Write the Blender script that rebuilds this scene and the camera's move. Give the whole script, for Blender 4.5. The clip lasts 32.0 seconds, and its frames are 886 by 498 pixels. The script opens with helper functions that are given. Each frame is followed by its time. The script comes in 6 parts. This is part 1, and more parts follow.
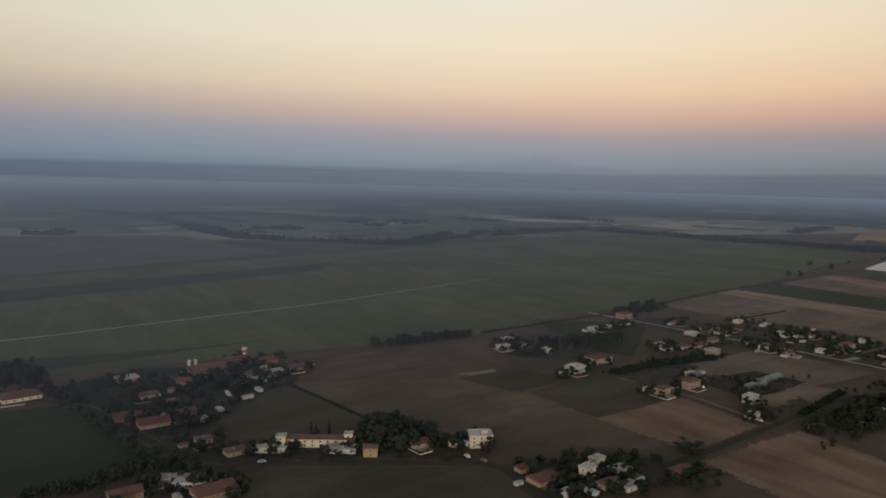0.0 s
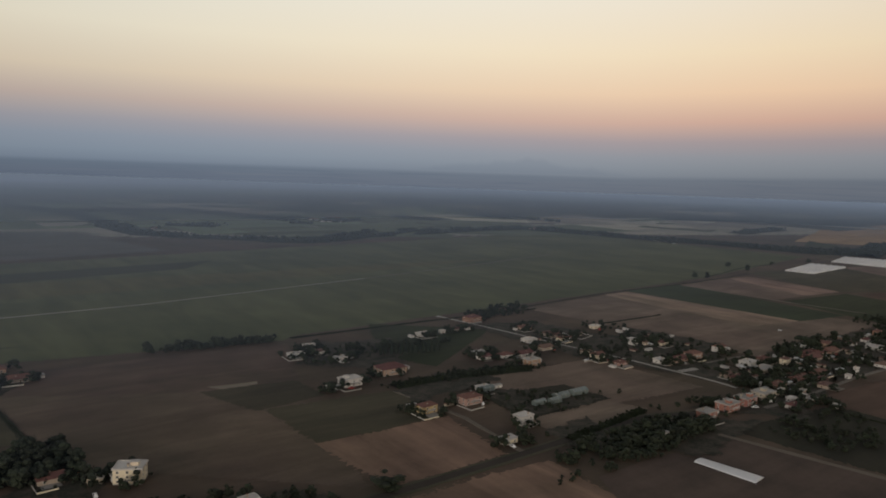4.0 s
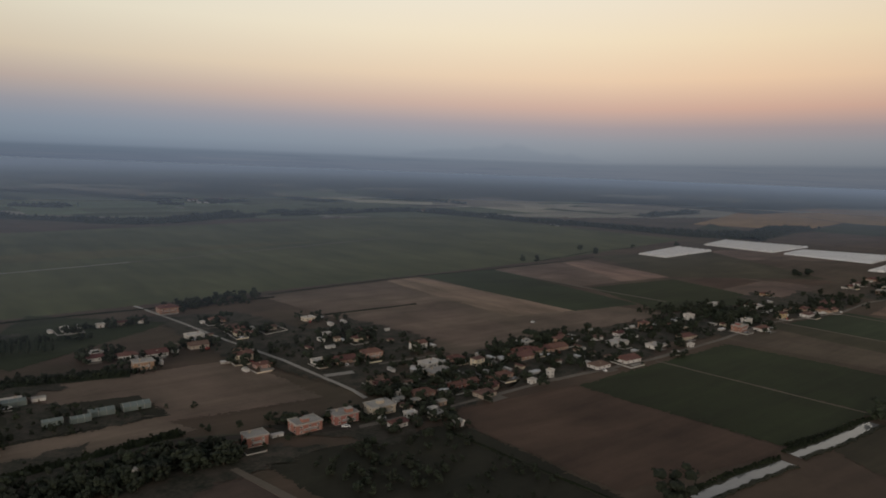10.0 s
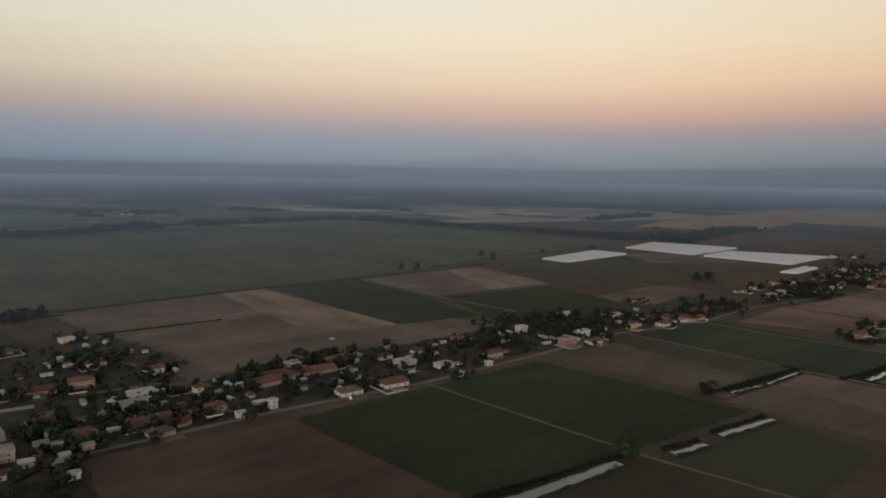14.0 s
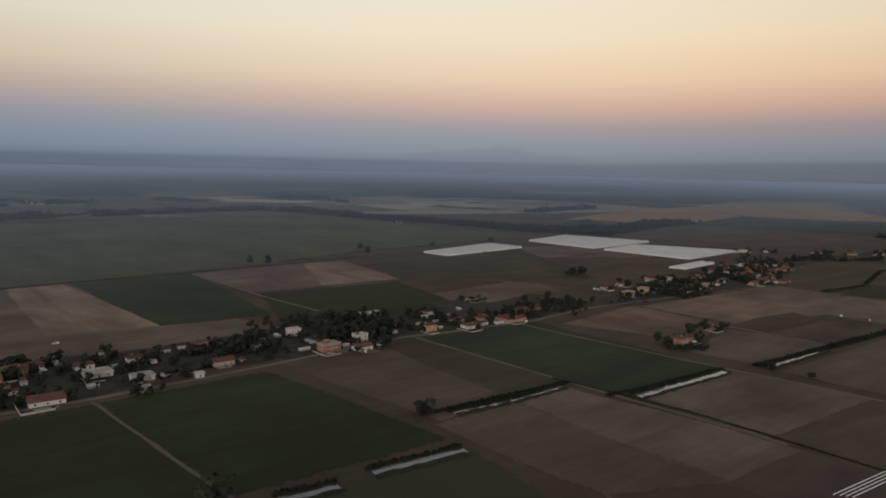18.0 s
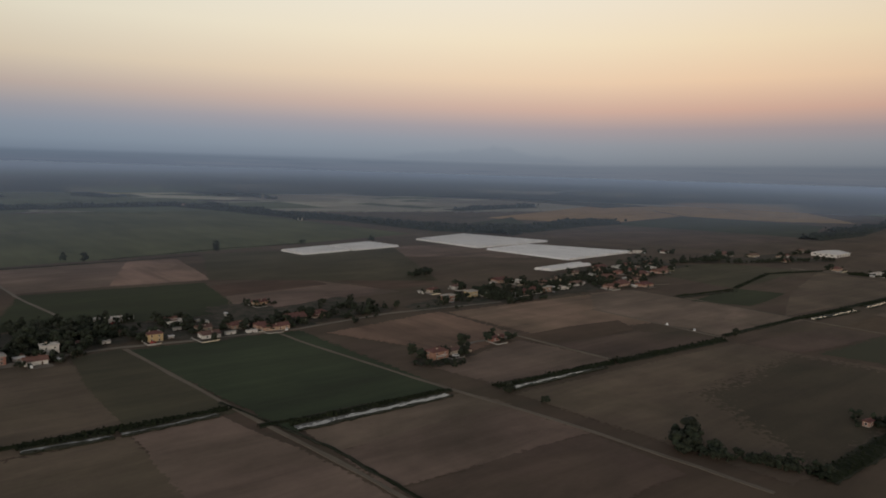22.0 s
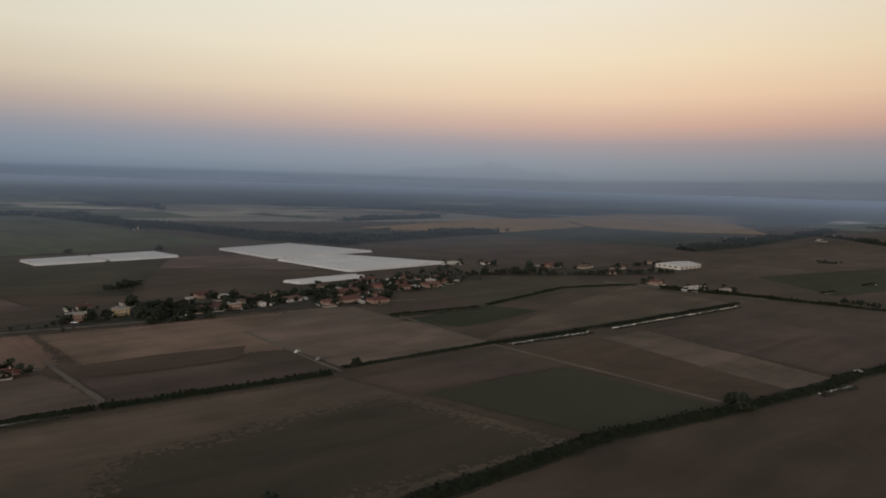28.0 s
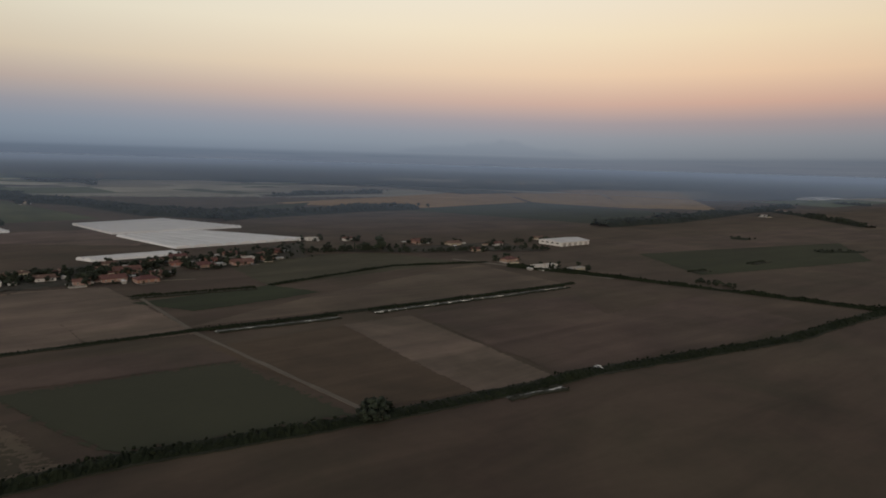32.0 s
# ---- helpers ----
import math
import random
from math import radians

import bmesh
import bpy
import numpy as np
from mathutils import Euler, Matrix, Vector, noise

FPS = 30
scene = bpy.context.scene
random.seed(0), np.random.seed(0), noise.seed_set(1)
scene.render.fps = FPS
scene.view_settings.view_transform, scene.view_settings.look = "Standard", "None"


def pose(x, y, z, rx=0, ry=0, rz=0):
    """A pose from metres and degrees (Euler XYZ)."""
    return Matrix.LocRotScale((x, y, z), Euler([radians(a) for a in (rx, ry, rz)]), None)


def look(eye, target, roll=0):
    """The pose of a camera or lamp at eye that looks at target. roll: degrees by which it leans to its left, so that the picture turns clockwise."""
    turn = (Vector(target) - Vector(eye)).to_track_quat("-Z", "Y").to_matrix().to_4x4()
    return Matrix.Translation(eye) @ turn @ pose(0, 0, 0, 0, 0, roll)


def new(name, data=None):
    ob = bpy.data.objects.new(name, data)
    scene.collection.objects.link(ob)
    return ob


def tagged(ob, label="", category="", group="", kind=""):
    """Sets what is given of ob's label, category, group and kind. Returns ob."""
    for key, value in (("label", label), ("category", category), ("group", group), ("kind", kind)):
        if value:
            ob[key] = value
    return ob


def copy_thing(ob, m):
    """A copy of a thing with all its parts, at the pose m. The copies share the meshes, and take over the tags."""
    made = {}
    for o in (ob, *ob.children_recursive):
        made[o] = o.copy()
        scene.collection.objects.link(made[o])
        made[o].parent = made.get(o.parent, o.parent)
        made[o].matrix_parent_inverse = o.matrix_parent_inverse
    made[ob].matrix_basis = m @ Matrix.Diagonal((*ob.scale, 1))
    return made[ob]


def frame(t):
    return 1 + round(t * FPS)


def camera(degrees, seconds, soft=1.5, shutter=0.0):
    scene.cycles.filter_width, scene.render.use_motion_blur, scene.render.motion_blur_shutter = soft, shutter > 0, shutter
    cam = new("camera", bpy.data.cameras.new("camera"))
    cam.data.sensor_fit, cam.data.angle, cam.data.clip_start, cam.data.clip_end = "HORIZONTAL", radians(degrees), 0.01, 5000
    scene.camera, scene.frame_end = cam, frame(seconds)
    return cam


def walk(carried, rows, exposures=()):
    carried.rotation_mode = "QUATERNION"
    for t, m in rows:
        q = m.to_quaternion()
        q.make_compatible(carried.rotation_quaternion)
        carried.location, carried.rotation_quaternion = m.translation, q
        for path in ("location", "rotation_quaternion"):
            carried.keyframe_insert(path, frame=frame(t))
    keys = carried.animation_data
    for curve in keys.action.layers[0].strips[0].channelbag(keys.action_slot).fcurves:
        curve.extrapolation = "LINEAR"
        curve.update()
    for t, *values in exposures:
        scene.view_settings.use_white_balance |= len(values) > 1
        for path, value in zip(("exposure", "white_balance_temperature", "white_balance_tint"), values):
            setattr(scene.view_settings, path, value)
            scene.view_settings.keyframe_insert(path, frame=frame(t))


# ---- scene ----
cam = camera(63.6, 32.0, soft=1.8)
METRES, EYE, TILT, LEAN, TURN = 1200.0, 127.8, -6.32, -1.53, -37.0
ROWS = [
    (0.0, 0.00124, -0.00078, 0.00026, 0.19, 0.06, -0.06),
    (0.5, 0.01503, 0.00591, -0.00019, 0.03, 0.1, -0.12),
    (1.0, 0.02884, 0.01253, -0.00062, 0.08, 0.11, -0.22),
    (1.5, 0.04267, 0.01907, -0.00102, -0.12, 0.03, -0.17),
    (2.0, 0.05652, 0.02555, -0.00141, -0.23, 0.08, -0.22),
    (2.5, 0.07038, 0.03197, -0.00178, -0.41, 0.14, -0.25),
    (3.0, 0.08426, 0.03833, -0.00213, -0.44, 0.13, -0.17),
    (3.5, 0.09817, 0.04463, -0.00247, -0.5, 0.19, -0.36),
    (5.5, 0.15395, 0.06937, -0.00372, -0.83, -0.23, -0.22),
    (6.0, 0.16794, 0.07546, -0.00400, -0.98, -0.62, -0.2),
    (6.5, 0.18194, 0.08151, -0.00429, -0.98, -0.95, -0.23),
    (7.0, 0.19597, 0.08753, -0.00456, -1.12, -1.04, -0.06),
    (7.5, 0.21001, 0.09352, -0.00483, -1.21, -0.95, 0.03),
    (8.0, 0.22406, 0.09949, -0.00510, -1.38, -0.76, 0.15),
    (8.5, 0.23814, 0.10543, -0.00537, -1.63, -0.45, 0.15),
    (9.0, 0.25223, 0.11135, -0.00563, -1.85, -0.52, -0.14),
    (9.5, 0.26633, 0.11726, -0.00590, -2.14, -0.86, -0.37),
    (10.0, 0.28046, 0.12315, -0.00616, -2.17, -0.95, -0.39),
    (10.5, 0.29460, 0.12903, -0.00643, -2.19, -0.98, -0.11),
    (11.0, 0.30876, 0.13489, -0.00670, -2.26, -0.55, 0.05),
    (11.5, 0.32294, 0.14075, -0.00696, -2.19, -0.55, -0.02),
    (12.0, 0.33713, 0.14659, -0.00724, -2.13, -0.5, 0.18),
    (12.5, 0.35135, 0.15243, -0.00751, -2.07, -0.35, 0.19),
    (13.0, 0.36558, 0.15827, -0.00779, -2.12, -0.27, 0.11),
    (13.5, 0.37983, 0.16410, -0.00808, -2.21, -0.2, 0.28),
    (14.0, 0.39409, 0.16993, -0.00837, -2.13, -0.26, 0.68),
    (14.5, 0.40838, 0.17576, -0.00867, -2.22, -0.28, 0.75),
    (16.5, 0.46572, 0.19908, -0.00991, -2.36, -1.15, 0.09),
    (17.0, 0.48011, 0.20491, -0.01024, -2.45, -0.92, 0.18),
    (17.5, 0.49451, 0.21075, -0.01057, -2.48, -0.82, 0.27),
    (18.0, 0.50894, 0.21659, -0.01091, -2.54, -0.78, 0.47),
    (18.5, 0.52339, 0.22243, -0.01126, -2.6, -0.8, 0.66),
    (19.0, 0.53787, 0.22828, -0.01161, -2.79, -0.91, 0.66),
    (19.5, 0.55236, 0.23413, -0.01197, -2.86, -1.1, 0.52),
    (20.0, 0.56688, 0.23998, -0.01234, -2.92, -1.1, 0.39),
    (20.5, 0.58143, 0.24584, -0.01272, -3.11, -1.22, 0.34),
    (21.0, 0.59600, 0.25169, -0.01310, -3.07, -1.29, 0.32),
    (21.5, 0.61059, 0.25755, -0.01348, -3.12, -0.86, 0.28),
    (22.0, 0.62521, 0.26340, -0.01387, -3.14, -0.73, 0.1),
    (22.5, 0.63986, 0.26926, -0.01427, -3.21, -0.65, -0.04),
    (23.0, 0.65453, 0.27511, -0.01467, -3.14, -0.65, -0.19),
    (23.5, 0.66924, 0.28097, -0.01507, -3.32, -0.38, -0.13),
    (24.0, 0.68397, 0.28681, -0.01548, -3.51, -0.05, 0.21),
    (24.5, 0.69873, 0.29265, -0.01589, -3.66, 0.36, 0.56),
    (25.0, 0.71352, 0.29849, -0.01631, -3.8, 0.87, 0.92),
    (25.5, 0.72834, 0.30431, -0.01672, -3.58, 0.89, 1.13),
    (27.5, 0.78796, 0.32749, -0.01838, -3.27, 0.89, 0.27),
    (28.0, 0.80296, 0.33324, -0.01879, -3.41, 0.47, 0.12),
    (28.5, 0.81799, 0.33897, -0.01920, -3.27, 0.34, 0.02),
    (29.0, 0.83305, 0.34467, -0.01960, -3.01, 0.78, 0.21),
    (29.5, 0.84816, 0.35035, -0.02000, -2.89, 1.0, 0.18),
    (30.0, 0.86330, 0.35600, -0.02039, -2.69, 0.61, 0.39),
    (30.5, 0.87849, 0.36162, -0.02077, -2.63, -0.04, 0.51),
    (31.0, 0.89371, 0.36720, -0.02114, -2.71, -0.64, 0.42),
    (31.5, 0.90898, 0.37274, -0.02150, -2.66, -1.03, 0.27),
    (32.0, 0.92430, 0.37824, -0.02185, -2.54, -1.23, 0.15),
]
walk(cam, [(t, pose(0, 0, EYE, TILT, LEAN, TURN) @ pose(METRES * x, METRES * y, METRES * z, 90 + pitch, roll, yaw)) for t, x, y, z, yaw, pitch, roll in ROWS])

# ---- world, sun and exposure ----
VIEW = (0.629, 0.777)                    # the way the aircraft's window looks, in the plan


def node(nt, kind, **sockets):
    n = nt.nodes.new(kind)
    for key, value in sockets.items():
        n.inputs[key.replace("_", " ")].default_value = value
    return n


def srgb(r, g, b, a=1.0):
    def lin(c):
        c /= 255
        return c / 12.92 if c <= 0.04045 else ((c + 0.055) / 1.055) ** 2.4
    return (lin(r), lin(g), lin(b), a)


def ramp(nt, stops):
    n = nt.nodes.new("ShaderNodeValToRGB")
    e = n.color_ramp.elements
    while len(e) < len(stops):
        e.new(0.5)
    for el, (pos, col) in zip(e, stops):
        el.position, el.color = pos, col
    return n


def maths(nt, op, a, b=None, clamp=False):
    n = nt.nodes.new("ShaderNodeMath")
    n.operation, n.use_clamp = op, clamp
    for i, v in enumerate((a, b)):
        if v is None:
            continue
        if isinstance(v, (int, float)):
            n.inputs[i].default_value = v
        else:
            nt.links.new(v, n.inputs[i])
    return n.outputs[0]


def blend(nt, fac, a, b, mode="MIX"):
    n = nt.nodes.new("ShaderNodeMix")
    n.data_type, n.blend_type = "RGBA", mode
    for i, v in ((0, fac), (6, a), (7, b)):
        if hasattr(v, "is_linked"):
            nt.links.new(v, n.inputs[i])
        else:
            n.inputs[i].default_value = v
    return n.outputs[2]


def make_world():
    w = bpy.data.worlds.new("dusk_sky")
    scene.world = w
    w.use_nodes = True
    nt = w.node_tree
    nt.nodes.clear()
    tex = nt.nodes.new("ShaderNodeTexCoord")
    sep = nt.nodes.new("ShaderNodeSeparateXYZ")
    nt.links.new(tex.outputs["Generated"], sep.inputs[0])
    x, y, z = sep.outputs
    side = maths(nt, "SUBTRACT", maths(nt, "MULTIPLY", x, VIEW[1]), maths(nt, "MULTIPLY", y, VIEW[0]))
    ahead = maths(nt, "ADD", maths(nt, "MULTIPLY", x, VIEW[0]), maths(nt, "MULTIPLY", y, VIEW[1]))
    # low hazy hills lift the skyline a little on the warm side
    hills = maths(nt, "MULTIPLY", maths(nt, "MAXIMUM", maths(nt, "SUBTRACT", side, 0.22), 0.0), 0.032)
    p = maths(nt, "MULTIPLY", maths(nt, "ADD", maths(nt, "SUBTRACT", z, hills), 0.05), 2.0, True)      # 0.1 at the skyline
    # the stops below 0.1 paint hazed land into the sky ramps
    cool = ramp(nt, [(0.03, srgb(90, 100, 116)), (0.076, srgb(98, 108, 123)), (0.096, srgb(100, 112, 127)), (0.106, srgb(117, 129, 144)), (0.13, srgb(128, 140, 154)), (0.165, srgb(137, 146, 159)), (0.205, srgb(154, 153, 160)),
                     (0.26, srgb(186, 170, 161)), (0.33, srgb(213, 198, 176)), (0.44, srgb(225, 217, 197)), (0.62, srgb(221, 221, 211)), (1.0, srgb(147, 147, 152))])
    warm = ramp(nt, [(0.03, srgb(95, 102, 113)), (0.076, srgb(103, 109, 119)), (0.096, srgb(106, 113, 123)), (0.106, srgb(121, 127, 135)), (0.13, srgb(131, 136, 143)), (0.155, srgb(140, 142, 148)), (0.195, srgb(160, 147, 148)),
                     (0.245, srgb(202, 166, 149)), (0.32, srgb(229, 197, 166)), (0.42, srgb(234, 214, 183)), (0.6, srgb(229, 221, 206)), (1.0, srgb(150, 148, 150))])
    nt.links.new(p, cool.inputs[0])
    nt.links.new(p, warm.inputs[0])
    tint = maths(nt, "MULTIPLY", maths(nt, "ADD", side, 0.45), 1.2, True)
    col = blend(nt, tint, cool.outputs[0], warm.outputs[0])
    # the last hazy kilometres of the plain, painted into the sky colour: thin dark woods and pale fields one behind the
    # other
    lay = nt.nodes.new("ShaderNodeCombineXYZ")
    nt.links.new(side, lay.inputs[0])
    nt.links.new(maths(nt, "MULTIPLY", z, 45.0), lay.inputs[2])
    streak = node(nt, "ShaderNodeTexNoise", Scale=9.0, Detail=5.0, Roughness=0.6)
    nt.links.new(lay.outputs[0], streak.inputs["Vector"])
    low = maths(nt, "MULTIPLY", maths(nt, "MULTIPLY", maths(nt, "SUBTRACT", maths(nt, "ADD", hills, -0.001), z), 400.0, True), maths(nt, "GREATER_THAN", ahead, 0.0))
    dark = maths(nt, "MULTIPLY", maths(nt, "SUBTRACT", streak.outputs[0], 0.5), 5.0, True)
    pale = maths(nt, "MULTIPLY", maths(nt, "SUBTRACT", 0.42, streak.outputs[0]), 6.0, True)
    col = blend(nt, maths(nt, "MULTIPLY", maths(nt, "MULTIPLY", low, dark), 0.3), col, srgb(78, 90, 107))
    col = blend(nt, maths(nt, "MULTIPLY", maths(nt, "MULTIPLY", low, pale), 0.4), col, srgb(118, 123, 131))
    # darkens the sky to both sides: lens fall-off put into its colour
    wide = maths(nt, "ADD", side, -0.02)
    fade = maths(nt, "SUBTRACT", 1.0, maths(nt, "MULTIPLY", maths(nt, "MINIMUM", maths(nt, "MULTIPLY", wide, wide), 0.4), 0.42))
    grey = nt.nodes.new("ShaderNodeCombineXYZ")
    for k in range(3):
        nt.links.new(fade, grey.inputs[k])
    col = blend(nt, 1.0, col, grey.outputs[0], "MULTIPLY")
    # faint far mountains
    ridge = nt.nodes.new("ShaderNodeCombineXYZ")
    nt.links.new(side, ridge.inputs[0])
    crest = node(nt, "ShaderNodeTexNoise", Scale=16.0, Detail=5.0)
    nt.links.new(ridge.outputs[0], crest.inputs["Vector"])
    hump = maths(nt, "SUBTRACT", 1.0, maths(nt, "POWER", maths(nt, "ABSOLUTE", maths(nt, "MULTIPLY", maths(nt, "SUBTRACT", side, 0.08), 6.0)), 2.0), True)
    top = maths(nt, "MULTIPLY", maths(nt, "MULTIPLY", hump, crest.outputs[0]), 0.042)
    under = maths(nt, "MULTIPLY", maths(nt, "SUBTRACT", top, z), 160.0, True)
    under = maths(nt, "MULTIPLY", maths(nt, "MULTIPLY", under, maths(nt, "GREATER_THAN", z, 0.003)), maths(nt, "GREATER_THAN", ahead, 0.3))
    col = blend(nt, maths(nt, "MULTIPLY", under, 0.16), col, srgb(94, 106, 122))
    sky = nt.nodes.new("ShaderNodeTexSky")
    sky.sky_type, sky.sun_disc = "NISHITA", False
    sky.sun_elevation, sky.sun_rotation = radians(4), SUN_TURN
    dome = node(nt, "ShaderNodeBackground", Strength=0.12)
    nt.links.new(sky.outputs[0], dome.inputs[0])
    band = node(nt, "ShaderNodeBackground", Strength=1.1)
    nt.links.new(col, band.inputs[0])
    mix = nt.nodes.new("ShaderNodeMixShader")
    nt.links.new(maths(nt, "MULTIPLY", maths(nt, "SUBTRACT", z, 0.5), 2.0, True), mix.inputs[0])
    nt.links.new(band.outputs[0], mix.inputs[1])
    nt.links.new(dome.outputs[0], mix.inputs[2])
    out = nt.nodes.new("ShaderNodeOutputWorld")
    nt.links.new(mix.outputs[0], out.inputs[0])


SUN_WAY = Vector((0.80, 0.60, -0.15)).normalized()           # the way the last light travels: from behind the aircraft
SUN_TURN = math.atan2(-SUN_WAY.x, -SUN_WAY.y)
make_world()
sun = new("sun", bpy.data.lights.new("sun", "SUN"))
sun.data.energy, sun.data.angle, sun.data.color = 1.0, radians(14), (1.0, 0.87, 0.755)
sun.matrix_world = look((0, -300, 300), Vector((0, -300, 300)) + SUN_WAY)

# ---- materials ----
MATS = {}


def surface(name, a, b, coarse=0.03, fine=0.6, rough=0.9, bump=0.0, rows=None, vary=0.0, grain=0.35, metal=0.0, spec=0.25, island=False, soft=False, mottle=0.0, weeds=0.0):
    """Two colours mixed by coarse and fine noise at true size; rows: (angle, spacing, depth) of furrows, drills or tiles; vary: object by object; soft: the edge thins out raggedly."""
    m = bpy.data.materials.new(name)
    m.use_nodes = True
    nt = m.node_tree
    bsdf = nt.nodes["Principled BSDF"]
    geo = nt.nodes.new("ShaderNodeNewGeometry")
    pos = geo.outputs["Position"]
    big = node(nt, "ShaderNodeTexNoise", Scale=coarse, Detail=5.0, Roughness=0.6)
    small = node(nt, "ShaderNodeTexNoise", Scale=fine, Detail=4.0)
    nt.links.new(pos, big.inputs["Vector"])
    nt.links.new(pos, small.inputs["Vector"])
    fac = maths(nt, "MULTIPLY", maths(nt, "SUBTRACT", big.outputs[0], 0.3), 2.2, True)
    fac = maths(nt, "ADD", fac, maths(nt, "MULTIPLY", maths(nt, "SUBTRACT", small.outputs[0], 0.5), grain), True)
    relief = small.outputs[0]
    if rows:
        angle, spacing, depth = rows
        turn = nt.nodes.new("ShaderNodeMapping")
        turn.inputs["Rotation"].default_value[2] = radians(angle)
        nt.links.new(pos, turn.inputs["Vector"])
        if spacing < 1 or depth > 0.5:
            wave = node(nt, "ShaderNodeTexWave", Scale=0.314 / spacing, Distortion=1.2, Detail=2.0, Detail_Scale=0.6)
        else:
            turn.inputs["Rotation"].default_value[2] = 0.0
            turn.inputs["Scale"].default_value = (0.5 / spacing, 0.016 / spacing, 1.0) if angle > 45 else (0.016 / spacing, 0.5 / spacing, 1.0)
            wave = node(nt, "ShaderNodeTexNoise", Scale=1.0, Detail=4.0, Roughness=0.65)
            depth *= 3
        nt.links.new(turn.outputs[0], wave.inputs["Vector"])
        fac = maths(nt, "ADD", fac, maths(nt, "MULTIPLY", maths(nt, "SUBTRACT", wave.outputs["Fac"], 0.5), depth), True)
        relief = maths(nt, "ADD", relief, wave.outputs["Fac"])
    col = blend(nt, fac, (*a, 1), (*b, 1))
    if vary:
        rand = geo.outputs["Random Per Island"] if island else nt.nodes.new("ShaderNodeObjectInfo").outputs["Random"]
        hsv = nt.nodes.new("ShaderNodeHueSaturation")
        nt.links.new(col, hsv.inputs["Color"])
        nt.links.new(maths(nt, "ADD", maths(nt, "MULTIPLY", rand, 2 * vary), 1 - vary), hsv.inputs["Value"])
        nt.links.new(maths(nt, "ADD", maths(nt, "MULTIPLY", rand, 0.03), 0.485), hsv.inputs["Hue"])
        col = hsv.outputs[0]
    if mottle:
        way = nt.nodes.new("ShaderNodeMapping")
        way.inputs["Scale"].default_value = (0.05, 0.009, 1.0) if rows and rows[0] > 45 else (0.010, 0.045, 1.0)
        nt.links.new(pos, way.inputs["Vector"])
        worn = node(nt, "ShaderNodeTexNoise", Scale=1.0, Detail=6.0, Roughness=0.62, Distortion=0.8)
        nt.links.new(way.outputs[0], worn.inputs["Vector"])
        if weeds:
            patch = node(nt, "ShaderNodeTexNoise", Scale=0.016, Detail=5.0, Roughness=0.6, Distortion=0.6)
            nt.links.new(pos, patch.inputs["Vector"])
            grown = maths(nt, "MULTIPLY", maths(nt, "MULTIPLY", maths(nt, "SUBTRACT", patch.outputs[0], 0.42), 4.0, True), weeds)
            col = blend(nt, grown, col, (0.040, 0.041, 0.022, 1))
        hsv = nt.nodes.new("ShaderNodeHueSaturation")
        nt.links.new(col, hsv.inputs["Color"])
        nt.links.new(maths(nt, "ADD", maths(nt, "MULTIPLY", worn.outputs[0], 2 * mottle), 1 - mottle), hsv.inputs["Value"])
        col = hsv.outputs[0]
    nt.links.new(col, bsdf.inputs["Base Color"])
    if soft:
        core = nt.nodes.new("ShaderNodeAttribute")
        core.attribute_name = "core"
        ragged = maths(nt, "ADD", core.outputs["Fac"], maths(nt, "MULTIPLY", maths(nt, "SUBTRACT", small.outputs[0], 0.5), 2.0))
        nt.links.new(maths(nt, "GREATER_THAN", ragged, 0.45), bsdf.inputs["Alpha"])
    bsdf.inputs["Roughness"].default_value = rough
    bsdf.inputs["Metallic"].default_value = metal
    bsdf.inputs["Specular IOR Level"].default_value = spec
    if bump:
        bn = node(nt, "ShaderNodeBump", Strength=0.6, Distance=bump)
        nt.links.new(relief, bn.inputs["Height"])
        nt.links.new(bn.outputs[0], bsdf.inputs["Normal"])
    MATS[name] = m
    return m


# land
surface("earth", (0.0672, 0.0450, 0.0343), (0.1196, 0.0856, 0.0588), 0.012, 0.3, bump=0.05, grain=0.3, mottle=0.6, weeds=0.40)
surface("brown", (0.0822, 0.0569, 0.0453), (0.1498, 0.1082, 0.0772), 0.02, 0.5, rows=(3, 2.4, 0.22), bump=0.06, vary=0.10, soft=True, mottle=0.65, weeds=0.35)
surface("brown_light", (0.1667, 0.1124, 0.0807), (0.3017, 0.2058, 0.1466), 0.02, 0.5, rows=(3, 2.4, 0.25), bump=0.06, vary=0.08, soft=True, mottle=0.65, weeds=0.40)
surface("loam", (0.1282, 0.0914, 0.0718), (0.2339, 0.1671, 0.1316), 0.02, 0.5, rows=(3, 2.4, 0.25), bump=0.06, vary=0.08, soft=True, mottle=0.65, weeds=0.40)
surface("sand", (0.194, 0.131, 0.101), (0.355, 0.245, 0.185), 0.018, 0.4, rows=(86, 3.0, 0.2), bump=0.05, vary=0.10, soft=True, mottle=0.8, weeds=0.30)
surface("tan", (0.1645, 0.1078, 0.0744), (0.3010, 0.2003, 0.1355), 0.018, 0.4, rows=(86, 3.0, 0.2), bump=0.05, vary=0.10, soft=True, mottle=0.8, weeds=0.30)
surface("red", (0.0673, 0.0430, 0.0300), (0.1121, 0.0730, 0.0500), 0.025, 0.6, rows=(4, 2.0, 0.3), bump=0.08, vary=0.06, soft=True, mottle=0.7)
surface("garden", (0.016, 0.022, 0.013), (0.088, 0.070, 0.056), 0.13, 0.7, bump=0.1, grain=1.1, soft=True)
surface("umber", (0.050, 0.040, 0.026), (0.082, 0.064, 0.042), 0.014, 0.4, rows=(30, 4.0, 0.25), bump=0.06, grain=0.5, soft=True, mottle=0.6, weeds=0.35)
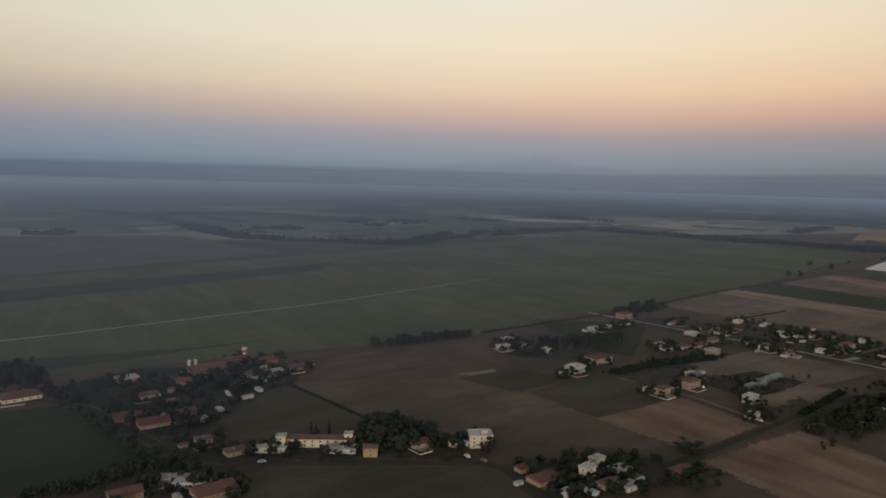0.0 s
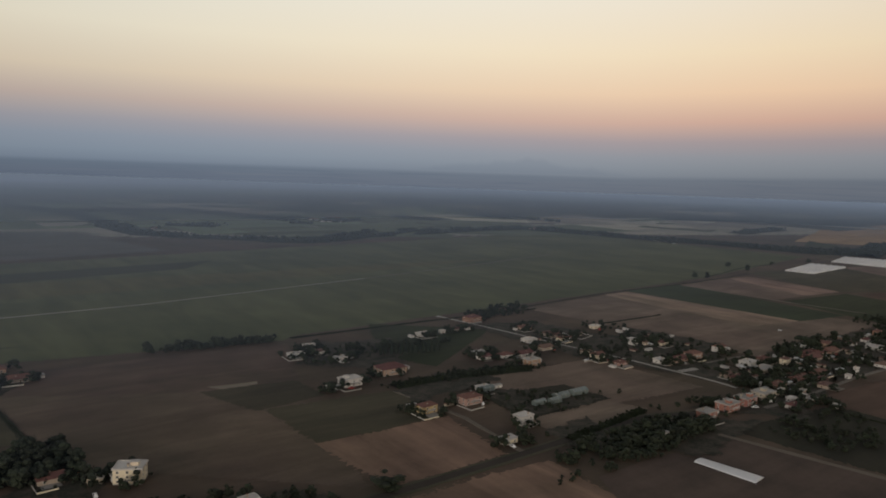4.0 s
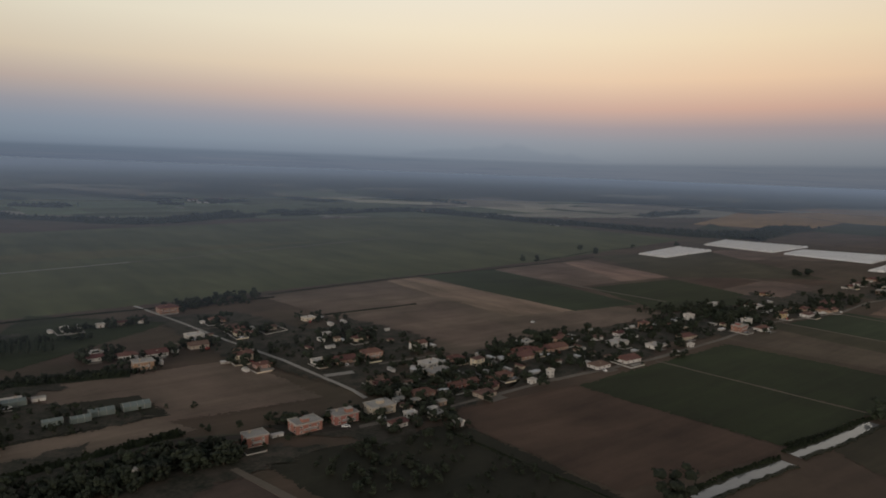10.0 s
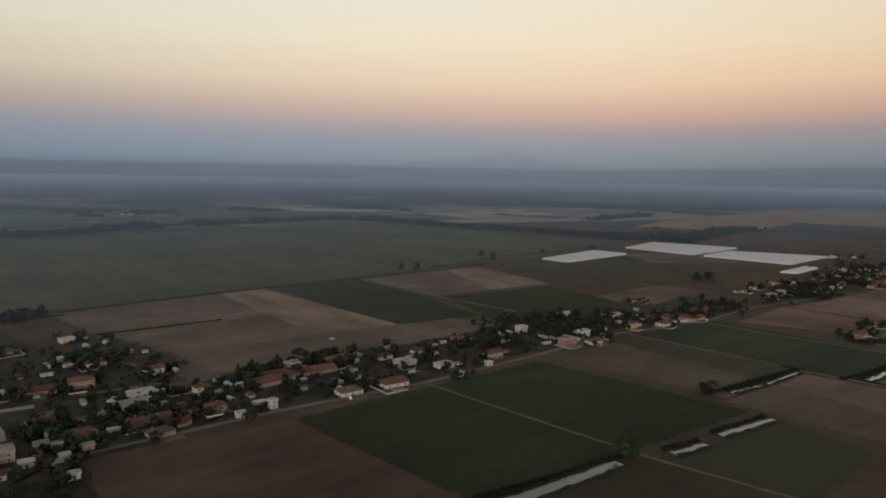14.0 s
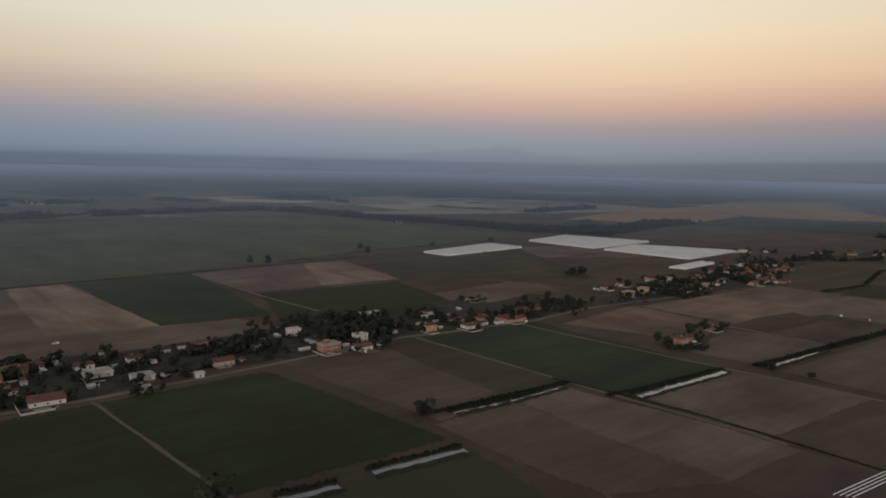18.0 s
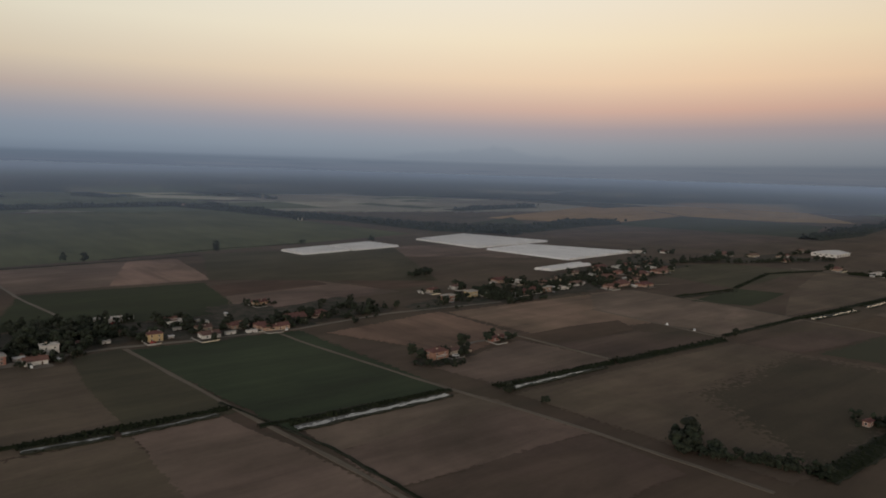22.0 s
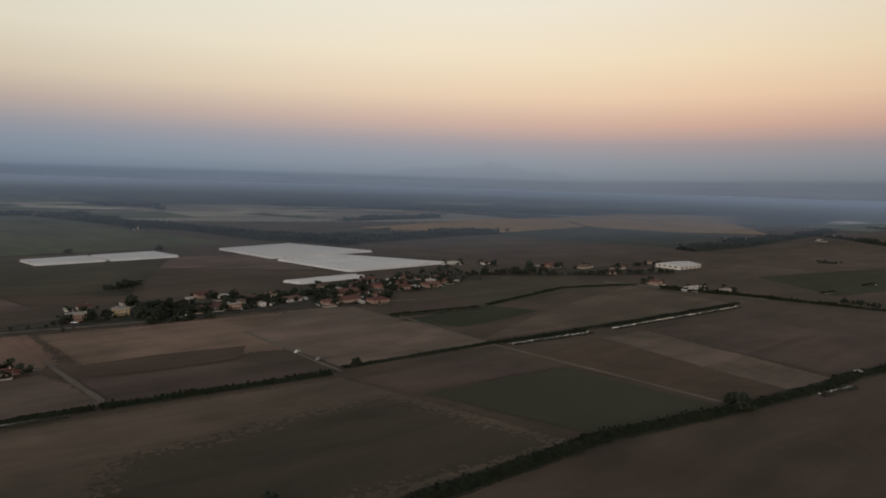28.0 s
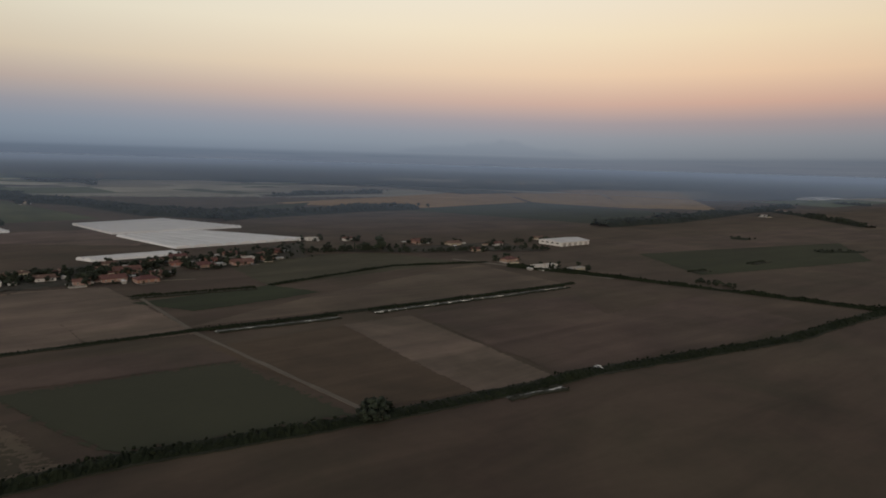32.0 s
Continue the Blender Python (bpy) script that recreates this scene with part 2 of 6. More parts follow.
surface("scrub", (0.0165, 0.0180, 0.0105), (0.0330, 0.0300, 0.0185), 0.03, 0.5, bump=0.12, grain=0.8, soft=True, mottle=0.8)
surface("straw", (0.19, 0.16, 0.12), (0.26, 0.22, 0.16), 0.03, 0.5, bump=0.04, soft=True)
surface("stubble", (0.088, 0.076, 0.060), (0.128, 0.108, 0.082), 0.008, 0.2, vary=0.06, soft=True, mottle=0.6)
surface("amber", (0.3055, 0.1755, 0.0780), (0.4030, 0.2405, 0.1170), 0.008, 0.2, rows=(10, 8.0, 0.2), vary=0.05, soft=True, mottle=0.5)
surface("furrow", (0.0600, 0.0430, 0.0345), (0.1200, 0.0850, 0.0670), 0.03, 0.6, rows=(2, 5.0, 0.35), bump=0.1)
surface("meadow", (0.0620, 0.0730, 0.0340), (0.1260, 0.1350, 0.0640), 0.008, 0.25, rows=(50, 16.0, 0.22), bump=0.08, soft=True, mottle=0.5)
surface("meadow_dark", (0.0424, 0.0456, 0.0264), (0.0592, 0.0616, 0.0352), 0.01, 0.3, bump=0.08, soft=True)
surface("meadow_light", (0.0735, 0.0765, 0.0345), (0.1380, 0.1307, 0.0590), 0.006, 0.25, rows=(46, 12.0, 0.3), bump=0.08, soft=True, mottle=0.5)
surface("green", (0.0175, 0.0250, 0.0090), (0.0340, 0.0475, 0.0180), 0.012, 0.4, rows=(3, 2.0, 0.25), bump=0.08, vary=0.08, grain=0.6, soft=True, mottle=0.6)
surface("darkgreen", (0.0202, 0.0331, 0.0150), (0.0412, 0.0587, 0.0271), 0.015, 0.4, rows=(4, 3.0, 0.3), bump=0.12, vary=0.08, soft=True, mottle=0.7)
surface("olive", (0.0473, 0.0421, 0.0249), (0.0860, 0.0740, 0.0456), 0.015, 0.4, rows=(3, 2.4, 0.3), bump=0.06, vary=0.08, soft=True, mottle=0.65, weeds=0.40)
# the far fields are paler than the near: haze brightness put into their colour
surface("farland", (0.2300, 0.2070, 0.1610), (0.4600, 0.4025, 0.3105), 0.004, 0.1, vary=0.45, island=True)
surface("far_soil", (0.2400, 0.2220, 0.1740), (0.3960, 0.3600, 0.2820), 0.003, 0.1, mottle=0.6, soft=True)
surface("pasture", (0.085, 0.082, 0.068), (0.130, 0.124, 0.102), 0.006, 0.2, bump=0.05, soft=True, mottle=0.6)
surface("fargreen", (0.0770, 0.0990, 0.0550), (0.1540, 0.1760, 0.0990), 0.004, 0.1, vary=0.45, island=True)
surface("farwood", (0.020, 0.026, 0.020), (0.050, 0.056, 0.040), 0.01, 0.1, vary=0.25, island=True)
surface("asphalt", (0.050, 0.043, 0.037), (0.078, 0.068, 0.059), 0.05, 2.0, 1.0, bump=0.02, spec=0.05)
surface("gravel", (0.135, 0.118, 0.098), (0.20, 0.176, 0.148), 0.06, 1.5, 0.95, bump=0.03)
surface("lane_grey", (0.29, 0.27, 0.24), (0.40, 0.375, 0.335), 0.06, 1.5, 0.9, bump=0.02)
surface("worn_earth", (0.120, 0.099, 0.078), (0.178, 0.152, 0.120), 0.06, 1.2, 0.95, bump=0.03)
surface("bank", (0.05, 0.052, 0.032), (0.085, 0.076, 0.05), 0.08, 0.8, bump=0.12)
surface("bank_dark", (0.020, 0.023, 0.014), (0.042, 0.040, 0.026), 0.08, 0.8, bump=0.12)
surface("leaves", (0.0146, 0.0202, 0.0136), (0.0323, 0.0395, 0.0221), 0.15, 1.2, 0.75, vary=0.35, grain=0.8)
surface("leaves_pine", (0.0105, 0.0161, 0.0110), (0.0234, 0.0323, 0.0195), 0.2, 1.5, 0.8, vary=0.25, grain=0.8)
surface("leaves_grove", (0.0129, 0.0186, 0.0119), (0.0290, 0.0355, 0.0203), 0.15, 1.2, 0.75, vary=0.4, grain=0.8, island=True)
surface("leaves_hedge", (0.010, 0.014, 0.008), (0.023, 0.029, 0.015), 0.15, 1.2, 0.85, grain=0.9, spec=0.1)
surface("leaves_far", (0.014, 0.019, 0.013), (0.029, 0.034, 0.021), 0.05, 0.6, 0.85, vary=0.3, grain=0.7, island=True)
surface("bark", (0.06, 0.047, 0.036), (0.11, 0.088, 0.066), 0.8, 6.0, 0.9, bump=0.02)
# building
for key, a, b in (("cream", (0.62, 0.54, 0.40), (0.74, 0.65, 0.50)), ("white", (0.54, 0.52, 0.49), (0.67, 0.65, 0.61)), ("yellow", (0.410, 0.303, 0.156), (0.492, 0.377, 0.213)),
                  ("orange", (0.300, 0.182, 0.125), (0.365, 0.230, 0.160)), ("pink", (0.377, 0.254, 0.205), (0.451, 0.312, 0.254)), ("tan", (0.36, 0.30, 0.235), (0.46, 0.39, 0.31)),
                  ("red", (0.34, 0.22, 0.165), (0.43, 0.29, 0.22)), ("brick", (0.275, 0.122, 0.100), (0.345, 0.160, 0.132))):
    surface("wall_" + key, a, b, 0.25, 2.5, 0.88, bump=0.01, vary=0.08, grain=0.5)
surface("tile", (0.125, 0.0600, 0.0515), (0.180, 0.0920, 0.0790), 0.22, 2.0, 0.85, rows=(0, 0.6, 0.35), bump=0.04, vary=0.18, grain=0.6)
surface("tile_brown", (0.125, 0.0770, 0.0630), (0.180, 0.1170, 0.0950), 0.22, 2.0, 0.85, rows=(0, 0.6, 0.35), bump=0.04, vary=0.15, grain=0.6)
surface("concrete", (0.30, 0.285, 0.26), (0.42, 0.40, 0.37), 0.2, 2.0, 0.9, bump=0.01, vary=0.15)
surface("roof_pale", (0.46, 0.43, 0.40), (0.60, 0.57, 0.53), 0.2, 1.5, 0.85, vary=0.12)
surface("sheet_metal", (0.50, 0.50, 0.50), (0.62, 0.62, 0.62), 0.1, 1.0, 0.5, rows=(0, 0.5, 0.25), spec=0.4)
surface("plastic", (0.60, 0.60, 0.60), (0.74, 0.74, 0.745), 0.05, 0.5, 0.45, vary=0.06, spec=0.4)
surface("shutter", (0.05, 0.06, 0.045), (0.09, 0.085, 0.06), 0.5, 3.0, 0.7, vary=0.4)
surface("frame_white", (0.55, 0.53, 0.50), (0.65, 0.63, 0.6), 0.8, 5.0, 0.6)
surface("paint_red", (0.30, 0.05, 0.04), (0.38, 0.08, 0.06), 0.5, 3.0, 0.7)
surface("wood", (0.09, 0.06, 0.04), (0.15, 0.10, 0.065), 0.8, 5.0, 0.7)
surface("rubber", (0.015, 0.015, 0.015), (0.03, 0.03, 0.03), 1.0, 8.0, 0.8)
surface("car_white", (0.68, 0.68, 0.67), (0.74, 0.74, 0.73), 0.8, 5.0, 0.3, spec=0.5)
surface("car_grey", (0.22, 0.23, 0.25), (0.28, 0.29, 0.31), 0.8, 5.0, 0.3, metal=0.4, spec=0.5)
surface("car_red", (0.30, 0.03, 0.025), (0.36, 0.045, 0.03), 0.8, 5.0, 0.3, spec=0.5)


def glassy(name, colour, rough, transmission=0.0, bump=0.0):
    m = surface(name, colour, tuple(c * 1.3 for c in colour), 0.1, 1.0, rough, bump=bump, spec=0.5)
    b = m.node_tree.nodes["Principled BSDF"]
    b.inputs["Transmission Weight"].default_value = transmission
    return m


glassy("pane", (0.02, 0.024, 0.028), 0.08)
glassy("greenhouse_glass", (0.15, 0.18, 0.17), 0.25)
glassy("water", (0.19, 0.19, 0.185), 0.05, bump=0.01)


def haze_material():
    """Distance haze put into a see-through sheet: almost clear near the flight, thicker with the distance over the
    plain.
    """
    m = bpy.data.materials.new("mist")
    m.use_nodes = True
    nt = m.node_tree
    nt.nodes.clear()
    geo = nt.nodes.new("ShaderNodeNewGeometry")
    sep = nt.nodes.new("ShaderNodeSeparateXYZ")
    nt.links.new(geo.outputs["Position"], sep.inputs[0])
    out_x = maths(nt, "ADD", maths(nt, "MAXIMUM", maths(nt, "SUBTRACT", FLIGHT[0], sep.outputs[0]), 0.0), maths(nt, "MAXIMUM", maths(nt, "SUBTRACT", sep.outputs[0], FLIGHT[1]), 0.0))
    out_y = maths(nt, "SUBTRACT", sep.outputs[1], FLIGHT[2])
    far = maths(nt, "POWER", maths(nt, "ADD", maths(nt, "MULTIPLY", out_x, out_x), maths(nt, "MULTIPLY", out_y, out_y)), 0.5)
    far = maths(nt, "MAXIMUM", maths(nt, "SUBTRACT", far, HAZE_FROM), 0.0)
    depth = maths(nt, "ADD", maths(nt, "MULTIPLY", far, 1.0 / HAZE_THIN), maths(nt, "POWER", maths(nt, "MULTIPLY", far, 1.0 / HAZE_THICK), 4.5))
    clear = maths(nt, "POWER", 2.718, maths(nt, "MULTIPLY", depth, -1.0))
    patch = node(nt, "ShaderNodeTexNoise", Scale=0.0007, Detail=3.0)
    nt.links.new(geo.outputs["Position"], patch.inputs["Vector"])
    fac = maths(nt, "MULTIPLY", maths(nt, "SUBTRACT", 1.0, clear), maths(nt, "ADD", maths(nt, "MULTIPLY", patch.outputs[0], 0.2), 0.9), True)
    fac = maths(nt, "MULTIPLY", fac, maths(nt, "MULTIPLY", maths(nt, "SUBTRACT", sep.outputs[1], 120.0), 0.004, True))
    veil = node(nt, "ShaderNodeBsdfDiffuse", Color=(*HAZE_COLOUR, 1))
    clean = nt.nodes.new("ShaderNodeBsdfTransparent")
    mix = nt.nodes.new("ShaderNodeMixShader")
    nt.links.new(fac, mix.inputs[0])
    nt.links.new(clean.outputs[0], mix.inputs[1])
    nt.links.new(veil.outputs[0], mix.inputs[2])
    out = nt.nodes.new("ShaderNodeOutputMaterial")
    nt.links.new(mix.outputs[0], out.inputs[0])
    return m


ABEAM = (0.26, 0.966)                    # away from the flight line
FLIGHT = (100.0, 1000.0, -80.0)          # the flight line: from x, to x, at y
HAZE_FROM, HAZE_THIN, HAZE_THICK, HAZE_COLOUR = 280.0, 2700.0, 3350.0, (0.47, 0.58, 0.75)

# ---- building helpers ----
rng = random.Random(7)
FIELDS = []
FEATHER = {"pasture": 60.0, "far_soil": 120.0, "garden": 11.0, "meadow_dark": 14.0, "meadow_light": 30.0, "umber": 30.0, "stubble": 25.0, "amber": 10.0, "straw": 2.0, "green": 6.0, "darkgreen": 5.0, "red": 5.0, "tan": 6.5, "brown_light": 8.0, "sand": 5.0}
LIFT = {"pasture": 0.025, "far_soil": 0.012, "meadow": 0.05, "stubble": 0.05, "green": 0.09, "darkgreen": 0.1, "olive": 0.07}


def mesh(name, verts, faces, mats, parent=None, slots=None, smooth=False):
    """One mesh object from points and faces; slots: a material number for each face."""
    me = bpy.data.meshes.new(name)
    me.from_pydata(verts, [], faces)
    for m in (mats if isinstance(mats, (list, tuple)) else [mats]):
        me.materials.append(MATS[m] if isinstance(m, str) else m)
    if slots:
        me.polygons.foreach_set("material_index", slots)
    if smooth:
        me.polygons.foreach_set("use_smooth", [True] * len(faces))
    me.update()
    ob = new(name, me)
    ob.parent = parent
    return ob


def shared(name, me, parent, m):
    ob = new(name, me)
    ob.parent, ob.matrix_basis = parent, m
    return ob


class Solid:
    """Collects boxes, prisms and clumps for one mesh."""

    def __init__(self):
        self.v, self.f, self.s = [], [], []

    def add(self, verts, faces, slot=0):
        n = len(self.v)
        self.v += [tuple(p) for p in verts]
        self.f += [tuple(n + i for i in q) for q in faces]
        self.s += [slot] * len(faces)
        return self

    def box(self, x0, y0, z0, x1, y1, z1, slot=0, inset=0.0):
        a = inset
        return self.add([(x0, y0, z0), (x1, y0, z0), (x1, y1, z0), (x0, y1, z0), (x0 + a, y0 + a, z1), (x1 - a, y0 + a, z1), (x1 - a, y1 - a, z1), (x0 + a, y1 - a, z1)],
                        [(3, 2, 1, 0), (4, 5, 6, 7), (0, 1, 5, 4), (1, 2, 6, 5), (2, 3, 7, 6), (3, 0, 4, 7)], slot)

    def tube(self, p, q, r0, r1, n=8, slot=0):
        a = (Vector(q) - Vector(p)).normalized()
        u = a.orthogonal().normalized()
        w = a.cross(u)
        ring = lambda c, r: [Vector(c) + r * (math.cos(k * math.tau / n) * u + math.sin(k * math.tau / n) * w) for k in range(n)]
        return self.add(ring(p, r0) + ring(q, r1), [(k, (k + 1) % n, n + (k + 1) % n, n + k) for k in range(n)] + [tuple(range(n - 1, -1, -1)), tuple(range(n, 2 * n))], slot)

    def clump(self, c, r, ball, dice, slot=0, flat=1.0):
        bv, bf = ball
        self.add([(c[0] + p[0] * r * dice.uniform(0.72, 1.25), c[1] + p[1] * r * dice.uniform(0.72, 1.25), c[2] + p[2] * r * flat * dice.uniform(0.72, 1.25)) for p in bv], bf, slot)
        return self

    def done(self, name, mats, parent=None, smooth=False):
        return mesh(name, self.v, self.f, mats, parent, self.s, smooth)


def ball_data(level):
    bm = bmesh.new()
    bmesh.ops.create_icosphere(bm, subdivisions=level, radius=1)
    data = ([tuple(v.co) for v in bm.verts], [tuple(v.index for v in f.verts) for f in bm.faces])
    bm.free()
    return data


BALL1, BALL2 = ball_data(1), ball_data(2)


# ---- the land ----
def ground():
    edges = [-60000, -25000, -9000, -3000, -1000, 0, 500, 1000, 1500, 2000, 3000, 5000, 9000, 16000, 30000, 70000]
    n = len(edges) - 1
    verts = [(x, y, 0) for y in edges for x in edges]
    faces = [(j * (n + 1) + i, j * (n + 1) + i + 1, (j + 1) * (n + 1) + i + 1, (j + 1) * (n + 1) + i) for j in range(n) for i in range(n)]
    tagged(mesh("ground", verts, faces, "earth"), "flat plain of dry brown farmland reaching the horizon", "ground", kind="structure")


FIELD_WORDS = {"brown": "bare brown ploughed field", "brown_light": "pale brown harrowed field", "tan": "tan harvested field with faint drill rows", "red": "dark reddish-brown freshly ploughed field",
               "straw": "straw-coloured strip of dry grass", "stubble": "grey-brown stubble field", "amber": "amber stubble field beyond the tree rows", "furrow": "dark market garden with long furrows",
               "meadow": "wide dull green meadow", "meadow_dark": "darker green band in the meadow", "meadow_light": "yellowish green part of the meadow", "green": "green crop field with fine rows",
               "darkgreen": "dark green crop field", "umber": "dark umber-brown ploughed field", "scrub": "dark overgrown plot of scrub and weeds", "garden": "dark gardens and yards round the houses", "olive": "olive-brown field with sparse growth", "loam": "dry grey-brown ploughed field", "sand": "pale sandy harvested field", "pasture": "grey-brown rough pasture beyond the meadow", "far_soil": "far grey-brown farmland out to the horizon, paled in place of haze"}


def field(kind, a, b, c, d, lift=0, label=""):
    """One field of four corners, its edges slightly uneven, lying a hand's width proud of the plain."""
    FIELDS.append(kind)
    z = LIFT.get(kind, 0.04) + 0.02 * lift + 0.001 * len(FIELDS)
    rim = []
    for p, q in ((a, b), (b, c), (c, d), (d, a)):
        p, q = Vector(p), Vector(q)
        n = max(2, int((q - p).length / (5 if kind == "garden" else 14)))
        side = Vector((q.y - p.y, p.x - q.x)).normalized()
        rim += [p.lerp(q, k / n) + side * (rng.uniform(-1, 1) * (3.5 if kind == "garden" else 0.7) if k else 0) for k in range(n)]
    m = len(rim)
    mid = sum(rim, Vector((0, 0))) / m
    if kind not in ("garden", "straw", "stubble", "amber", "far_soil"):
        rim = [p + (p - mid).normalized() * 4.2 for p in rim]
    wide = FEATHER.get(kind, 5.0)
    inset = min(wide, (0.3 if wide > 20 else 0.12) * min((Vector(a) - Vector(b)).length, (Vector(b) - Vector(c)).length))
    inner = [p + (mid - p).normalized() * inset for p in rim]
    verts = [(p.x, p.y, z) for p in rim] + [(p.x, p.y, z) for p in inner]
    faces = [tuple(range(m, 2 * m))] + [(k, (k + 1) % m, (k + 1) % m + m, k + m) for k in range(m)]
    ob = mesh("field", verts, faces, kind)
    core = ob.data.attributes.new("core", "FLOAT", "POINT")
    core.data.foreach_set("value", [0.0] * m + [1.0] * m)
    if ob.data.polygons[0].normal.z < 0:
        ob.data.flip_normals()
    return tagged(ob, label or FIELD_WORDS[kind], "field", kind="structure")


def offset(points, d):
    """The line moved d to its left."""
    pts = [Vector(p) for p in points]
    out = []
    for i, p in enumerate(pts):
        way = (pts[min(i + 1, len(pts) - 1)] - pts[max(i - 1, 0)]).normalized()
        out.append(p + Vector((-way.y, way.x)) * d)
    return out


def dense(points, step):
    pts = [Vector(p) for p in points]
    out = [pts[0]]
    for p, q in zip(pts, pts[1:]):
        n = max(1, int((q - p).length / step))
        out += [p.lerp(q, (k + 1) / n) for k in range(n)]
    return out


WAYS = []


def on_way(x, y, gap=2.2):
    """Whether a place lies on a road, lane, track or path."""
    for ax, ay, bx, by, w in WAYS:
        if min(ax, bx) - 6 < x < max(ax, bx) + 6 and min(ay, by) - 6 < y < max(ay, by) + 6:
            dx, dy = bx - ax, by - ay
            u = min(1.0, max(0.0, ((x - ax) * dx + (y - ay) * dy) / (dx * dx + dy * dy)))
            if math.hypot(x - ax - u * dx, y - ay - u * dy) < w / 2 + gap:
                return True
    return False


def strip(name, points, width, mat, z, parent=None, wobble=0.0, step=12, thick=0.3):
    pts = dense(points, step)
    if name in ("road", "lane", "farm_track", "field_path"):
        WAYS.extend((*p, *q, width) for p, q in zip(points, points[1:]))
    left, right = offset(pts, width / 2), offset(pts, -width / 2)
    v = []
    for l, r in zip(left, right):
        j, k = rng.uniform(-wobble, wobble), rng.uniform(-wobble, wobble)
        v += [(l.x + j, l.y + j, z), (r.x + k, r.y + k, z), (l.x + j, l.y + j, z - thick), (r.x + k, r.y + k, z - thick)]
    f = []
    for i in range(len(pts) - 1):
        a, b = 4 * i, 4 * i + 4
        f += [(a, a + 1, b + 1, b), (a + 2, a, b, b + 2), (a + 1, a + 3, b + 3, b + 1)]
    return mesh(name, v, f, mat, parent)


def road(points, width):
    tagged(strip("road", points, width, "asphalt", 0.26), "narrow grey asphalt country road", "road", kind="structure")
    for side in (1, -1):
        tagged(strip("verge", offset(dense(points, 12), side * (width / 2 + 0.9)), 1.6, "bank", 0.2, wobble=0.35), "grassy road verge", "verge", kind="structure")


def lane(points, width):
    tagged(strip("lane", points, width, "lane_grey", 0.24, wobble=0.2), "pale paved lane through the hamlet", "road", kind="structure")


def track(points, width):
    tagged(strip("farm_track", points, width, "gravel", 0.22, wobble=0.3), "pale gravel farm track between fields", "track", kind="structure")


def path(points, width):
    tagged(strip("field_path", points, width, "worn_earth", 0.21, wobble=0.35), "worn earth path between fields", "track", kind="structure")


def canal(points, width):
    """Still water between uneven banks, with reeds along the bank beyond."""
    root = tagged(new("canal"), "straight irrigation canal with still water and dark reeds", "canal", kind="structure")
    dice = random.Random(int(points[0][0] + 3 * points[0][1]))
    strip("water", points, width + 1.2, "water", 0.2, root, wobble=0.1, step=6)
    beyond = 1 if (offset(points, 1)[0] - Vector(points[0])).dot(Vector(ABEAM)) > 0 else -1
    for side in (1, -1):
        strip("bank", offset(dense(points, 3), side * (width / 2 + 1.3)), 2.0, "bank_dark", 0.5, root, wobble=0.75, step=3, thick=0.6)
    s = Solid()
    for p in dense(offset(dense(points, 6), beyond * (width / 2 + 2.2)), 0.8):
        for _ in range(3):
            r = dice.uniform(0.3, 0.8) * (1.0 + 0.5 * noise.noise(Vector((p.x * 0.08, p.y * 0.08, 5.0))))
            s.clump((p.x + dice.uniform(-1.3, 1.3), p.y + dice.uniform(-1.3, 1.3), 0.3 + r * 0.6), r, BALL1, dice)
    for p in dense(offset(dense(points, 6), -beyond * (width / 2 + 1.5)), 1.6):
        r = dice.uniform(0.2, 0.5)
        s.clump((p.x + dice.uniform(-0.9, 0.9), p.y + dice.uniform(-0.9, 0.9), 0.4), r, BALL1, dice)
    s.done("reeds", "leaves_hedge", root)


def hedge(points, width, height):
    """A grown-over ditch bank with uneven shrubs."""
    dice = random.Random(int(points[0][0] * 7 + points[0][1]))
    tagged(strip("ditch_bank", points, width * 1.15, "bank_dark", 0.3, wobble=0.6, step=4, thick=0.5), "dark overgrown ditch bank", "bank", kind="structure")
    # a dense uneven mound of growth, and smaller tufts that break its outline
    pts = dense(points, 0.9)
    lines = [offset(pts, width * u) for u in (-0.52, -0.34, -0.12, 0.12, 0.34, 0.52)]
    v, f = [], []
    for i in range(len(pts)):
        grow = max(0.25, 0.8 + 0.7 * noise.noise(Vector((pts[i].x * 0.05, pts[i].y * 0.05, 1.7))))
        for k, lift in enumerate((0.0, 0.45, 0.8, 0.85, 0.5, 0.0)):
            q = lines[k][i]
            v.append((q.x + dice.uniform(-0.35, 0.35), q.y + dice.uniform(-0.35, 0.35), 0.1 + height * grow * lift * dice.uniform(0.45, 1.15)))
    for i in range(len(pts) - 1):
        for k in range(5):
            m = 6 * i + k
            f += [(m, m + 1, m + 7), (m, m + 7, m + 6)]
    s = Solid().add(v, f)
    for p in pts:
        grow = 0.8 + 0.7 * noise.noise(Vector((p.x * 0.05, p.y * 0.05, 1.7)))
        for _ in range(3):
            if dice.random() > grow + 0.1:
                continue
            r = height * dice.choice((0.1, 0.14, 0.2, 0.28)) * dice.uniform(0.8, 1.2)
            u = dice.uniform(-0.5, 0.5)
            s.clump((p.x + u * width, p.y + dice.uniform(-0.5, 0.5) * width, 0.1 + height * max(0.3, grow) * (0.85 - 1.1 * abs(u)) * dice.uniform(0.6, 1.1)), r, BALL1, dice)
    tagged(s.done("hedge", "leaves_hedge"), "dark overgrown hedge along a ditch", "hedge", kind="stuff")


